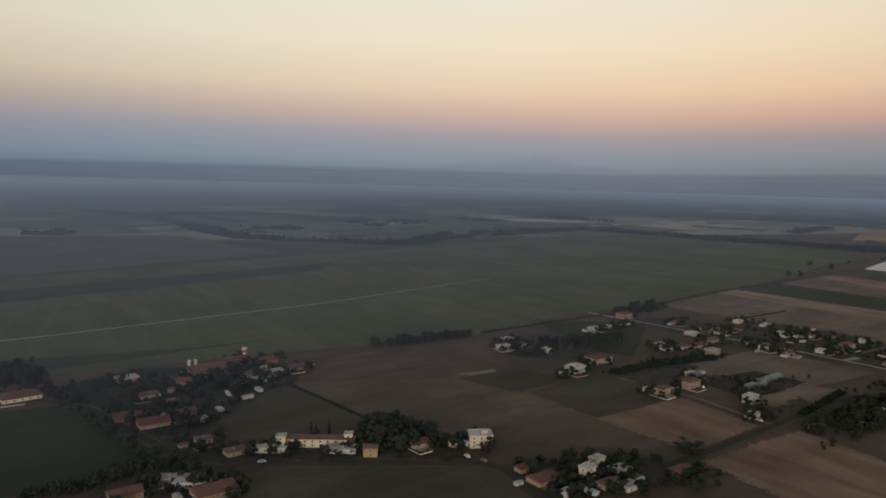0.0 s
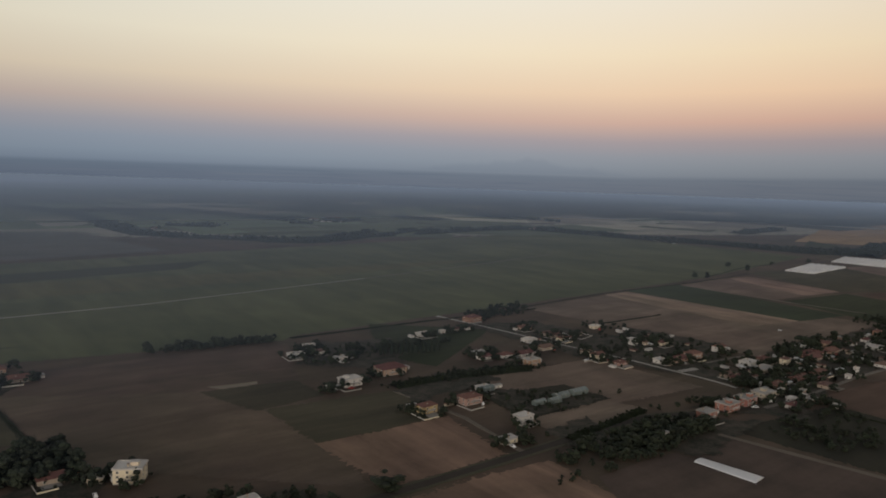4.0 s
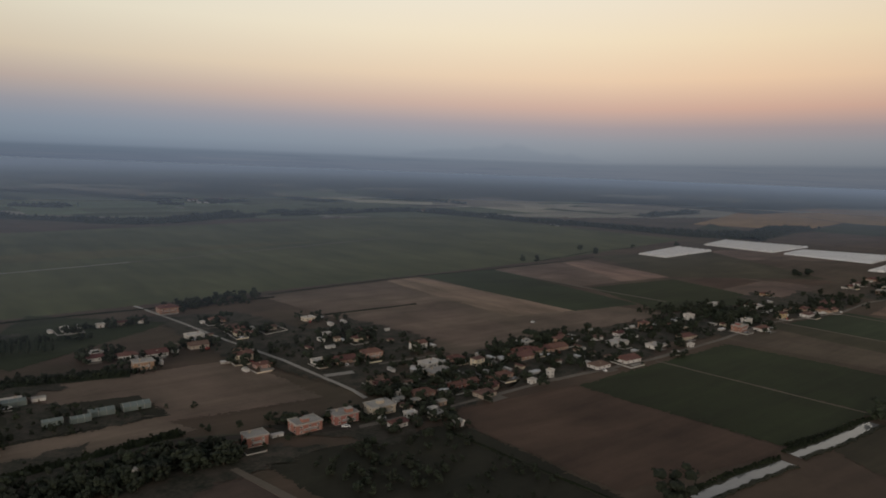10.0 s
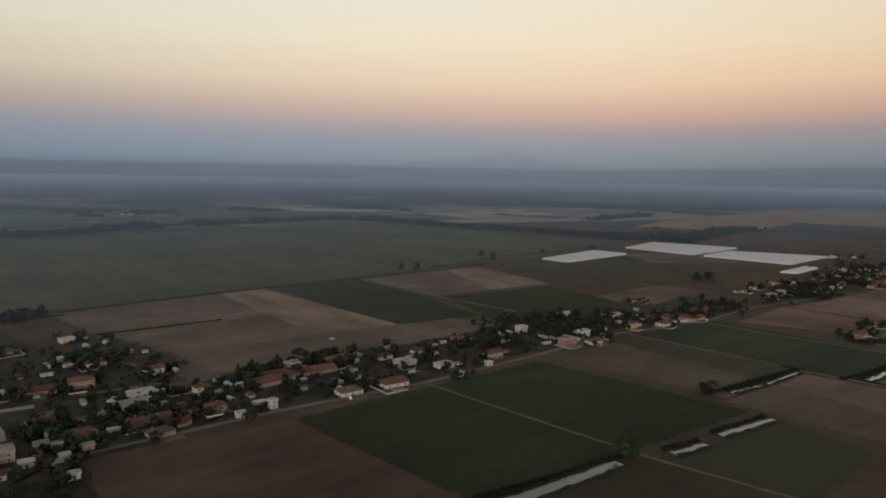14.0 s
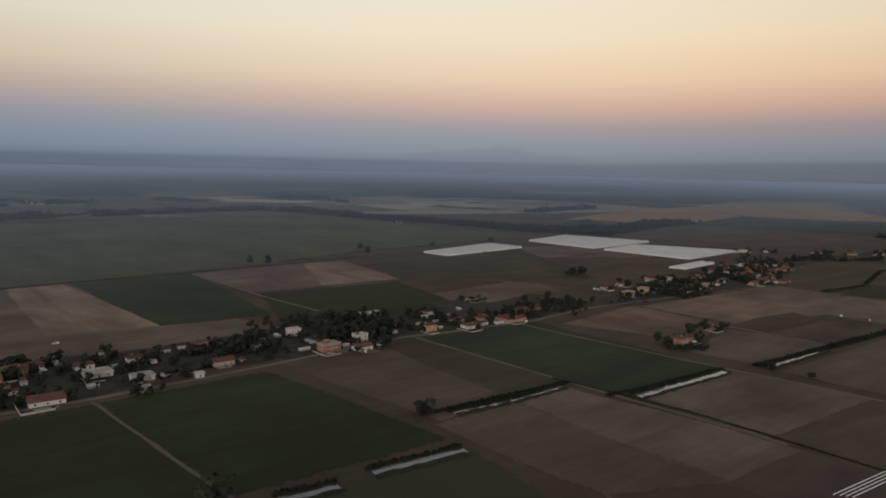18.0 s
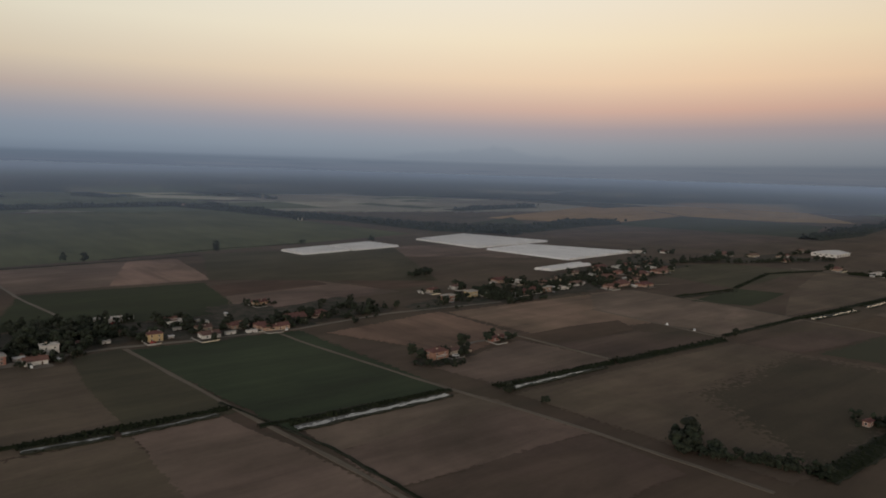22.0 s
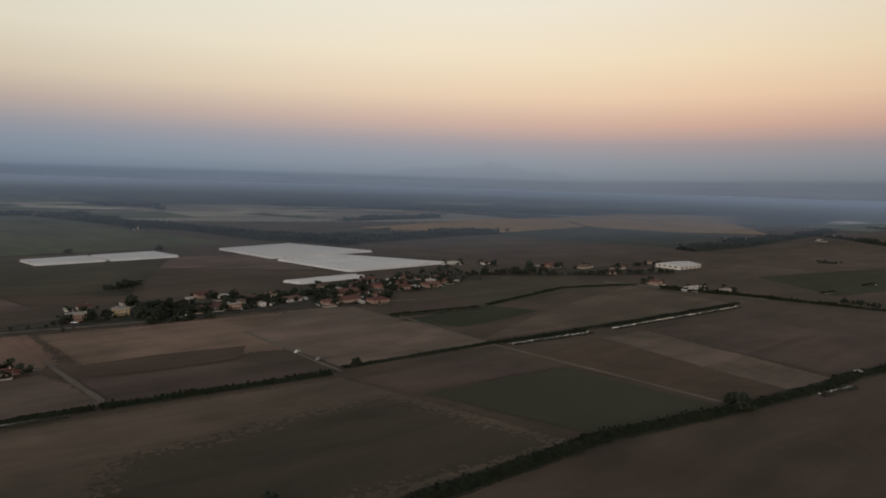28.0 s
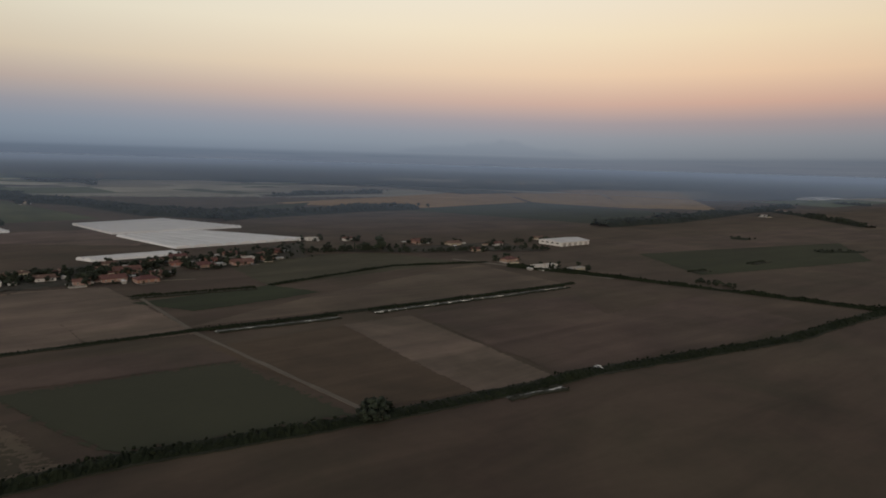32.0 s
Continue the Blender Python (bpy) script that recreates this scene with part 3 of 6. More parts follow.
def tree_row(points, width, height):
    dice = random.Random(int(points[0][0] * 3 + points[0][1]))
    if ABEAM[0] * points[0][0] + ABEAM[1] * points[0][1] > 1250:      # the far belts are deep woods
        width, height = width * 2.6, height * 1.3
    # the closed lower growth, then the crowns above it
    pts = dense(points, 4.0)
    lines = [offset(pts, width * u) for u in (-0.55, -0.25, 0.25, 0.55)]
    v, f = [], []
    for i, p in enumerate(pts):
        grow = 0.75 + 0.6 * noise.noise(Vector((p.x * 0.03, p.y * 0.03, 0.5)))
        if noise.noise(Vector((p.x * 0.02, p.y * 0.02, 3.1))) < -0.36:
            grow = 0.02
        for k, lift in enumerate((0.0, 0.8, 0.8, 0.0)):
            q = lines[k][i]
            v.append((q.x + dice.uniform(-1, 1), q.y + dice.uniform(-1, 1), min(7.5, 0.05 + height * grow * lift * dice.uniform(0.55, 1.2))))
    for i in range(len(pts) - 1):
        for k in range(3):
            m = 4 * i + k
            f += [(m, m + 1, m + 5), (m, m + 5, m + 4)]
    s = Solid().add(v, f)
    for p in dense(points, 6.0):
        if noise.noise(Vector((p.x * 0.02, p.y * 0.02, 3.1))) < -0.36:
            continue
        for _ in range(3):
            h = min(8.4, height * dice.uniform(0.45, 1.05) * (1.0 + 0.6 * noise.noise(Vector((p.x * 0.03, p.y * 0.03, 0.5)))))
            r = h * dice.uniform(0.25, 0.45)
            s.clump((p.x + dice.uniform(-0.5, 0.5) * width, p.y + dice.uniform(-0.5, 0.5) * width, h - r * 0.85), r, BALL1, dice, flat=0.85)
    tagged(s.done("tree_row", "leaves_far"), "dark row of trees between far fields", "trees", kind="stuff")


# ---- trees ----
TREES = {}


def crown(kind, dice):
    s = Solid()
    pieces = []
    if kind == "cypress":
        for k in range(16):
            z = 0.12 + 0.86 * k / 15
            r = 0.095 * (1 - abs(z - 0.38) * 1.25)
            pieces.append((dice.uniform(-0.02, 0.02), dice.uniform(-0.02, 0.02), z, max(0.02, r)))
    elif kind == "umbrella":
        for k in range(26):
            a, q = dice.uniform(0, math.tau), math.sqrt(dice.random()) * 0.42
            pieces.append((q * math.cos(a), q * math.sin(a), 0.78 + dice.uniform(-0.06, 0.10) - q * 0.2, dice.uniform(0.09, 0.16)))
    else:
        wide = {"round": 0.34, "broad": 0.52, "bush": 0.5}[kind]
        for k in range(30):
            a, q, z = dice.uniform(0, math.tau), math.sqrt(dice.random()), dice.uniform(0.0 if kind == "bush" else 0.26, 0.9)
            reach = wide * math.sqrt(max(0.06, 1 - ((z - 0.55) / 0.46) ** 2))
            pieces.append((q * reach * math.cos(a), q * reach * math.sin(a), z, dice.uniform(0.09, 0.17)))
    for i, (x, y, z, r) in enumerate(pieces):
        s.clump((x, y, z), r, BALL2 if i % 3 == 0 else BALL1, dice, flat=1.5 if kind == "cypress" else 0.8)
        for _ in range(6):
            n = Vector((dice.gauss(0, 1), dice.gauss(0, 1), dice.gauss(0, 0.8))).normalized()
            c = Vector((x, y, z)) + n * r * dice.uniform(0.95, 1.35)
            u, l = n.orthogonal().normalized(), r * dice.uniform(0.25, 0.5)
            s.add([c - u * l, c + u * l, c + n.cross(u) * l + n * l * 0.6], [(0, 1, 2)])
    return s


def tree_model(kind, k):
    dice = random.Random(31 * k + len(kind))
    words = {"round": "dark green leafy tree with an uneven crown", "broad": "broad dark green tree with a low spreading crown", "bush": "dense dark green bush", "cypress": "slender dark green columnar cypress", "umbrella": "umbrella pine with a flat dark crown"}
    root = tagged(new({"cypress": "cypress", "umbrella": "umbrella_pine", "bush": "bush"}.get(kind, "tree")), words[kind], "bush" if kind == "bush" else "tree", "trees of the plain")
    s = Solid()
    top = {"round": 0.5, "broad": 0.4, "bush": 0.25, "cypress": 0.3, "umbrella": 0.72}[kind]
    bend = Vector((dice.uniform(-0.03, 0.03), dice.uniform(-0.03, 0.03), top * 0.5))
    s.tube((0, 0, -0.02), bend, 0.028, 0.021)
    s.tube(bend, (0, 0, top), 0.021, 0.014)
    if kind != "cypress":
        for i in range(5):
            a = i * math.tau / 5 + dice.uniform(-0.4, 0.4)
            reach = 0.3 if kind == "umbrella" else 0.2
            s.tube((0, 0, top * dice.uniform(0.6, 0.95)), (reach * math.cos(a), reach * math.sin(a), top + dice.uniform(0.04, 0.18)), 0.012, 0.004, 5)
    s.done("trunk", "bark", root)
    crown(kind, dice).done("crown", "leaves_pine" if kind in ("cypress", "umbrella") else "leaves", root)
    return root


def tree(x, y, h, kind="round", spread=1.0):
    k = rng.randrange(4)
    m = pose(x, y, 0, 0, 0, rng.uniform(0, 360)) @ Matrix.Diagonal((h * spread * rng.uniform(0.85, 1.2), h * spread * rng.uniform(0.85, 1.2), h, 1))
    if (kind, k) in TREES:
        first = TREES[kind, k]
        return copy_thing(first, m @ Matrix.Diagonal((*(1 / c for c in first.scale), 1)))
    root = TREES[kind, k] = tree_model(kind, k)
    root.matrix_basis = m
    return root


def shrub(s, x, y, tall, dice):
    """A small tree or shrub of leafy clumps added to one mass."""
    if on_way(x, y):
        return
    s.tube((x, y, -0.1), (x, y, tall * 0.5), tall * 0.03, tall * 0.018, 5, 1)
    for k in range(9):
        a, q, z = dice.uniform(0, math.tau), math.sqrt(dice.random()), dice.uniform(0.15, 0.9)
        reach = 0.48 * tall * math.sqrt(max(0.06, 1 - ((z - 0.5) / 0.5) ** 2))
        c = Vector((x + q * reach * math.cos(a), y + q * reach * math.sin(a), z * tall))
        r = tall * dice.uniform(0.16, 0.27)
        s.clump(c, r, BALL1, dice, flat=0.85)
        for _ in range(2):
            v = Vector((dice.gauss(0, 1), dice.gauss(0, 1), dice.gauss(0, 0.8))).normalized()
            e, o = c + v * r * 1.15, v.orthogonal().normalized() * r * 0.4
            s.add([e - o, e + o, e + v.cross(o) + v * r * 0.3], [(0, 1, 2)])


def grove(n, h, corners, kind="round"):
    """n trees strewn over an area of three or four corners, or along a line of two: the tallest as trees of their own, the undergrowth and smaller ones as one mass."""
    pts = [Vector(p) for p in corners]
    dice = random.Random(int(pts[0].x * 5 + pts[0].y))
    own = n // 4
    n = int(n * 2.7)
    low = Solid()
    for i in range(n):
        if len(pts) == 2:
            p = pts[0].lerp(pts[1], dice.random()) + Vector((dice.uniform(-3, 3), dice.uniform(-3, 3)))
        else:
            u, w = dice.random(), dice.random()
            p = pts[0].lerp(pts[1], u).lerp(pts[3 % len(pts)].lerp(pts[2], u), w)
        if on_way(p.x, p.y):
            continue
        if i < own:
            tree(p.x, p.y, h * dice.uniform(0.85, 1.35), kind if dice.random() < 0.75 else dice.choice(("round", "broad", "umbrella")))
            continue
        shrub(low, p.x, p.y, h * dice.uniform(0.35, 0.95), dice)
    tagged(low.done("thicket", ["leaves_grove", "bark"]), "dense dark thicket of small trees and shrubs", "thicket", kind="stuff")


# ---- buildings ----
PARTS = {}


def part_mesh(key, make):
    """A mesh made once and shared by all the pieces alike."""
    if key not in PARTS:
        ob = make()
        PARTS[key] = ob.data
        bpy.data.objects.remove(ob)
    return PARTS[key]


def framed(name, w, h, rim, mats):
    """A framed opening: outer rim, reveal and recessed leaf in one mesh."""
    out = [(-w / 2 - rim, 0 - rim), (w / 2 + rim, 0 - rim), (w / 2 + rim, h + rim), (-w / 2 - rim, h + rim)]
    inn = [(-w / 2, 0), (w / 2, 0), (w / 2, h), (-w / 2, h)]
    v = [(x, 0.02, z) for x, z in out] + [(x, -0.08, z) for x, z in out] + [(x, -0.08, z) for x, z in inn] + [(x, -0.03, z) for x, z in inn]
    f, s = [], []
    for k in range(4):
        n = (k + 1) % 4
        f += [(k, n, n + 4, k + 4), (k + 4, n + 4, n + 8, k + 8), (k + 8, n + 8, n + 12, k + 12)]
        s += [0, 0, 0]
    return mesh(name, v, f + [(12, 13, 14, 15)], mats, None, s + [1])


def door_mesh():
    return framed("door", 0.8, 1.55, 0.08, ["frame_white", "wood"])


def chimney_mesh():
    s = Solid()
    s.box(-0.3, -0.25, -0.8, 0.3, 0.25, 0.6, 0)
    s.box(-0.38, -0.33, 0.6, 0.38, 0.33, 0.72, 1)
    return s.done("chimney", ["wall_tan", "tile"])


def balcony(parent, w, z, d):
    s, rail = Solid(), Solid()
    s.box(-w / 2, -d / 2 - 1.3, z - 0.12, w / 2, -d / 2 - 0.02, z + 0.06, 0)
    for k in range(int(w / 0.6) + 1):
        x = -w / 2 + 0.05 + k * (w - 0.1) / max(1, int(w / 0.6))
        rail.box(x - 0.03, -d / 2 - 1.27, z + 0.06, x + 0.03, -d / 2 - 1.2, z + 0.8)
    rail.box(-w / 2, -d / 2 - 1.3, z + 0.76, w / 2, -d / 2 - 1.18, z + 0.86)
    slab = s.done("balcony", "concrete", parent)
    rail.done("railing", "frame_white", slab)


def pitched(kind, w, d, h, over, rise):
    """A thick pitched roof: hip, gable or lean."""
    s = Solid()
    x, y = w / 2 + over, d / 2 + over
    if w >= d:
        r = (x - y * 0.9) if kind == "hip" else x
        ridge = [(-r, 0), (r, 0)]
    else:
        r = (y - x * 0.9) if kind == "hip" else y
        ridge = [(0, -r), (0, r)]
    low = [(-x, -y), (x, -y), (x, y), (-x, y)]
    t = 0.22
    v = [(a, b, h - t) for a, b in low] + [(a, b, h) for a, b in low] + [(a, b, h + rise) for a, b in ridge]
    f = [(3, 2, 1, 0), (0, 1, 5, 4), (1, 2, 6, 5), (2, 3, 7, 6), (3, 0, 4, 7)]
    f += [(4, 5, 9, 8), (6, 7, 8, 9), (5, 6, 9), (7, 4, 8)] if w >= d else [(5, 6, 9, 8), (7, 4, 8, 9), (4, 5, 8), (6, 7, 9)]
    return s.add(v, f)


WORDS = {"cream": "cream-plastered", "white": "white-plastered", "yellow": "yellow-plastered", "orange": "orange-plastered", "pink": "pink-plastered", "tan": "grey-tan", "red": "salmon-plastered", "brick": "red brick"}
STOREYS = {1: "single-storey", 2: "two-storey", 3: "three-storey"}


def facade_spots(length):
    n = max(1, int(length / 3.4))
    return [(k + 0.5 - n / 2) * length / n for k in range(n)]


HOUSES = []


def house(x, y, w, d, storeys, wall, roof, turn=0):
    HOUSES.append((x, y, w, d))
    dice = random.Random(int(x * 13 + y * 7))
    h = storeys * 1.85 + 0.3
    covered = {"flat": "a flat concrete roof", "flat_tile": "a low tiled roof", "hip": "a hipped tile roof", "gable": "a tiled gable roof"}[roof]
    tiny = storeys == 1 and w < 7
    root = tagged(new("outbuilding" if tiny else "house"), ("small " if tiny else "") + "%s %s %s with %s" % (WORDS[wall], STOREYS[storeys], "outbuilding" if tiny else "house", covered),
                  "outbuilding" if tiny else "house", "buildings of the plain")
    root.matrix_basis = pose(x, y, 0, 0, 0, turn or dice.uniform(-5, 5))
    s = Solid()
    s.box(-w / 2, -d / 2, -0.2, w / 2, d / 2, h)
    s.done("wall", "wall_" + wall, root)
    Solid().box(-w / 2 - 0.04, -d / 2 - 0.04, -0.2, w / 2 + 0.04, d / 2 + 0.04, 0.3).done("plinth", "concrete", root)
    tiles = "tile" if wall in ("red", "brick", "orange", "yellow", "pink") or dice.random() < 0.4 else "tile_brown"
    if roof in ("flat",):
        pale = "roof_pale" if wall in ("white", "cream") else "concrete"
        top = Solid().box(-w / 2 - 0.35, -d / 2 - 0.35, h, w / 2 + 0.35, d / 2 + 0.35, h + 0.25).done("roof", pale, root)
        s = Solid()
        for a in ((-w / 2 - 0.3, -d / 2 - 0.3, w / 2 + 0.3, -d / 2 - 0.1), (-w / 2 - 0.3, d / 2 + 0.1, w / 2 + 0.3, d / 2 + 0.3), (-w / 2 - 0.3, -d / 2 - 0.1, -w / 2 - 0.1, d / 2 + 0.1), (w / 2 + 0.1, -d / 2 - 0.1, w / 2 + 0.3, d / 2 + 0.1)):
            s.box(a[0], a[1], h + 0.25, a[2], a[3], h + 0.6)
        s.done("parapet", pale, top)
        if w > 10 and storeys > 1:
            s = Solid().box(-1.5, -1.2, h + 0.25, 1.5, 1.2, h + 1.7, 0)
            s.box(-1.7, -1.4, h + 1.7, 1.7, 1.4, h + 1.82, 1)
            ob = s.done("stair_hut", ["wall_" + wall, pale], top)
            ob.location = (dice.uniform(-0.2, 0.2) * w, dice.uniform(-0.15, 0.15) * d, 0)
    else:
        rise = min(w, d) * (0.12 if roof == "flat_tile" else 0.19)
        kind = "gable" if roof == "flat_tile" else roof
        top = pitched(kind, w, d, h + 0.22, 0.4, rise).done("roof", "tile_brown" if roof == "flat_tile" else tiles, root)
        cap = Solid()
        half = (w / 2 + 0.5 if kind == "gable" else w / 2 - d * 0.4) if w >= d else 0
        if half > 1:
            cap.tube((-half, 0, h + 0.24 + rise), (half, 0, h + 0.24 + rise), 0.16, 0.16, 6)
            cap.done("ridge_cap", tiles, top)
    if not tiny and roof != "flat_tile":
        shared("chimney", part_mesh("chimney", chimney_mesh), top, pose(dice.uniform(-0.3, 0.3) * w, dice.choice((-0.2, 0.2)) * d, h + 0.9))
    sides = ((w, pose(0, -d / 2, 0)), (d, pose(w / 2, 0, 0, 0, 0, 90)), (w, pose(0, d / 2, 0, 0, 0, 180)), (d, pose(-w / 2, 0, 0, 0, 0, 270)))
    lit = dice.random() < 0.5
    pane = part_mesh("window%d" % lit, lambda: framed("window", 0.8, 0.85, 0.1, ["frame_white", "pane" if lit else "shutter"]))
    door = dice.choice((0, 3))
    for i, (length, m) in enumerate(sides):
        for level in range(storeys):
            spots = facade_spots(length)
            for k, u in enumerate(spots):
                if level == 0 and i == door and k == len(spots) // 2:
                    shared("door", part_mesh("door", door_mesh), root, m @ pose(u, -0.02, 0.1))
                elif not tiny or k % 2 == 0:
                    shared("window", pane, root, m @ pose(u, -0.02, level * 1.85 + 0.75))
    if storeys >= 2 and w > 8 and roof != "flat_tile":
        balcony(root, w * 0.55, 2.0, d)
    if y < 900 and not turn and not tiny:
        yard(x, y, w, d, dice)
    s = Solid()
    for _ in range(dice.randrange(7, 13)):
        a, far = dice.uniform(0, math.tau), dice.uniform(1.3, 6.0)
        px = x + math.cos(a) * (w / 2 * 1.1 + far)
        py = y + math.sin(a) * (d / 2 * 1.1 + far)
        shrub(s, px, py, dice.choice((1.4, 2.0, 3.2, 4.2, 5.6)) * dice.uniform(0.85, 1.15), dice)
    tagged(s.done("garden_shrubs", ["leaves_grove", "bark"]), "dark shrubs and small trees in the garden", "shrubs", kind="stuff")
    return root


def shed(m, a, dice):
    c, h = dice.uniform(1.8, 3.2), dice.uniform(1.2, 1.7)
    kind = dice.choice((("wall_white", "roof_pale", "low white lean-to store with a pale roof"), ("wall_tan", "tile", "small tan garden shed with a tiled roof"),
                        ("concrete", "sheet_metal", "small grey shed with a sheet metal roof"), ("wall_white", "concrete", "small white shed with a grey roof")))
    root = tagged(new("shed"), kind[2], "shed", "garden sheds")
    root.matrix_basis = m
    Solid().box(-a / 2, -c / 2, -0.1, a / 2, c / 2, h).done("wall", kind[0], root)
    pitched("gable", a, c, h + 0.14, 0.2, c * 0.12).done("roof", kind[1], root)
    shared("door", part_mesh("door", door_mesh), root, pose(0, -c / 2 - 0.02, 0.05) @ Matrix.Diagonal((0.8, 1, 0.62, 1)))


def village_sheds(n, a, b, c, d):
    """Sheds and stores strewn between the houses of a village, clear of walls and ways."""
    dice = random.Random(int(a[0] + d[1]))
    a, b, c, d = (Vector(q) for q in (a, b, c, d))
    for _ in range(n * 3):
        u = dice.random()
        q = a.lerp(b, u).lerp(d.lerp(c, u), dice.random())
        if n and not on_way(q.x, q.y, 4) and all(abs(q.x - x) > w / 2 + 4 or abs(q.y - y) > t / 2 + 3 for x, y, w, t in HOUSES):
            long = dice.uniform(2.6, 6.5)
            HOUSES.append((q.x, q.y, long, 3))
            shed(pose(q.x, q.y, 0, 0, 0, dice.choice((0, 90)) + dice.uniform(-6, 6)), long, dice)
            n -= 1


def yard(x, y, w, d, dice):
    """What stands round a house: a paved yard, a boundary wall, a shed, a car."""
    m = pose(x, y, 0, 0, 0, dice.uniform(-5, 5))
    side = dice.choice((-1, 1))
    if dice.random() < 0.6:
        s = Solid().box(-w * 0.45, -d / 2 - dice.uniform(3, 6), 0.0, w * dice.uniform(0.2, 0.7), -d / 2 - 0.1, 0.2 + 0.02 * dice.random())
        ob = tagged(s.done("paved_yard", "lane_grey" if dice.random() < 0.5 else "gravel"), "pale paved yard in front of a house", "yard", kind="structure")
        ob.matrix_basis = m
    if dice.random() < 0.4:
        l, h = w * dice.uniform(0.4, 0.8) + 2, dice.uniform(0.5, 0.9)
        root = tagged(new("garden_wall"), "low pale plastered garden wall", "wall", "garden walls")
        root.matrix_basis = m @ pose(0, -d / 2 - 6.4, 0)
        Solid().box(-l, -0.1, -0.1, l * 0.1, 0.1, h).done("front", dice.choice(("wall_tan", "wall_cream", "concrete", "concrete")), root)
        Solid().box(l * 0.1 - 0.15, -0.17, -0.1, l * 0.1 + 0.2, 0.17, h + 0.25).done("gate_pillar", "wall_tan", root)
        Solid().box(-l - 0.1, 0.1, -0.1, -l + 0.1, d + 6, h).done("return", "concrete", root)
    if dice.random() < 0.6:
        a = dice.uniform(2.5, 6)
        shed(m @ pose(side * (w / 2 + 3.5 + a / 2), dice.uniform(-0.3, 0.6) * d, 0, 0, 0, dice.choice((0, 90))), a, dice)
    if dice.random() < 0.4:
        p = m @ Vector((-side * (w * 0.3), -d / 2 - 3.2, 0))
        car(p.x, p.y, dice.uniform(0, 180), dice.choice(("white", "white", "grey", "red")))


def banded_tower(x, y, r, h):
    root = tagged(new("water_tower"), "slim tower with red and white bands and a wider tank", "tower")
    root.location = (x, y, 0)
    for k in range(6):
        wide = r if k < 4 else r * 1.35
        Solid().tube((0, 0, h * k / 6 - (0.2 if k == 0 else 0)), (0, 0, h * (k + 1) / 6), wide, wide, 12).done("band", "wall_white" if k % 2 else "paint_red", root)
    Solid().tube((0, 0, h), (0, 0, h * 1.05), r * 1.45, r * 0.3, 12).done("cap", "wall_white", root)


def silo(x, y, r, h):
    root = tagged(new("silo"), "white cylindrical farm silo with a cone top", "silo", "farm silos")
    root.location = (x, y, 0)
    Solid().tube((0, 0, -0.2), (0, 0, h), r, r, 16).done("drum", "roof_pale", root)
    Solid().tube((0, 0, h), (0, 0, h + r * 0.7), r * 1.05, r * 0.15, 16).done("cone", "sheet_metal", root)
    for k in range(1, 4):
        Solid().tube((0, 0, h * k / 4 - 0.06), (0, 0, h * k / 4 + 0.06), r * 1.03, r * 1.03, 16).done("hoop", "sheet_metal", root)


def water_tower(x, y, h):
    root = tagged(new("water_tower"), "small pale concrete water tower with a flared tank", "tower")
    root.location = (x, y, 0)
    Solid().tube((0, 0, -0.2), (0, 0, h * 0.62), 0.45, 0.38, 12).done("column", "concrete", root)
    s = Solid().tube((0, 0, h * 0.6), (0, 0, h * 0.78), 0.4, 1.25, 16)
    s.tube((0, 0, h * 0.78), (0, 0, h * 0.97), 1.25, 1.25, 16)
    s.tube((0, 0, h * 0.97), (0, 0, h), 1.35, 0.2, 16)
    s.done("tank", "concrete", root)


def hall(x, y, w, d, storeys, wall, roof):
    root = tagged(new("storage_hall"), "long low white farm hall with a sheet metal roof", "hall")
    root.location = (x, y, 0)
    Solid().box(-w / 2, -d / 2, -0.2, w / 2, d / 2, 3.6).done("wall", "wall_white", root)
    pitched("gable", w, d, 3.9, 0.6, d * 0.06).done("roof", "sheet_metal", root)
    for k in range(5):
        u = (k - 2) * w / 5.2
        Solid().box(u - 2.1, -d / 2 - 0.12, 0, u + 2.1, -d / 2 + 0.05, 3.0).done("rolling_door", "concrete", root)
    for k in range(4):
        u = (k - 1.5) * d / 4.5
        Solid().box(-w / 2 - 0.1, u - 1.5, 2.0, -w / 2 + 0.05, u + 1.5, 3.0).done("window", "pane", root)


def glasshouse(x, y, w, d, storeys, wall, roof):
    root = tagged(new("glasshouse"), "small glasshouse with a grey-green ridge roof", "greenhouse", "glasshouses behind the villas")
    root.location = (x, y, 0)
    Solid().box(-w / 2, -d / 2, -0.1, w / 2, d / 2, 2.2).done("wall", "greenhouse_glass", root)
    pitched("gable", w, d, 2.35, 0.1, d * 0.22).done("roof", "greenhouse_glass", root)
    for k in range(int(w / 2.5) + 1):
        u = -w / 2 + k * w / int(w / 2.5)
        s = Solid()
        s.box(u - 0.05, -d / 2 - 0.06, 0, u + 0.05, -d / 2 - 0.01, 2.3)
        s.tube((u, -d / 2 - 0.1, 2.4), (u, 0, 2.42 + d * 0.22), 0.06, 0.06, 4)
        s.tube((u, d / 2 + 0.1, 2.4), (u, 0, 2.42 + d * 0.22), 0.06, 0.06, 4)
        s.done("rib", "concrete", root)


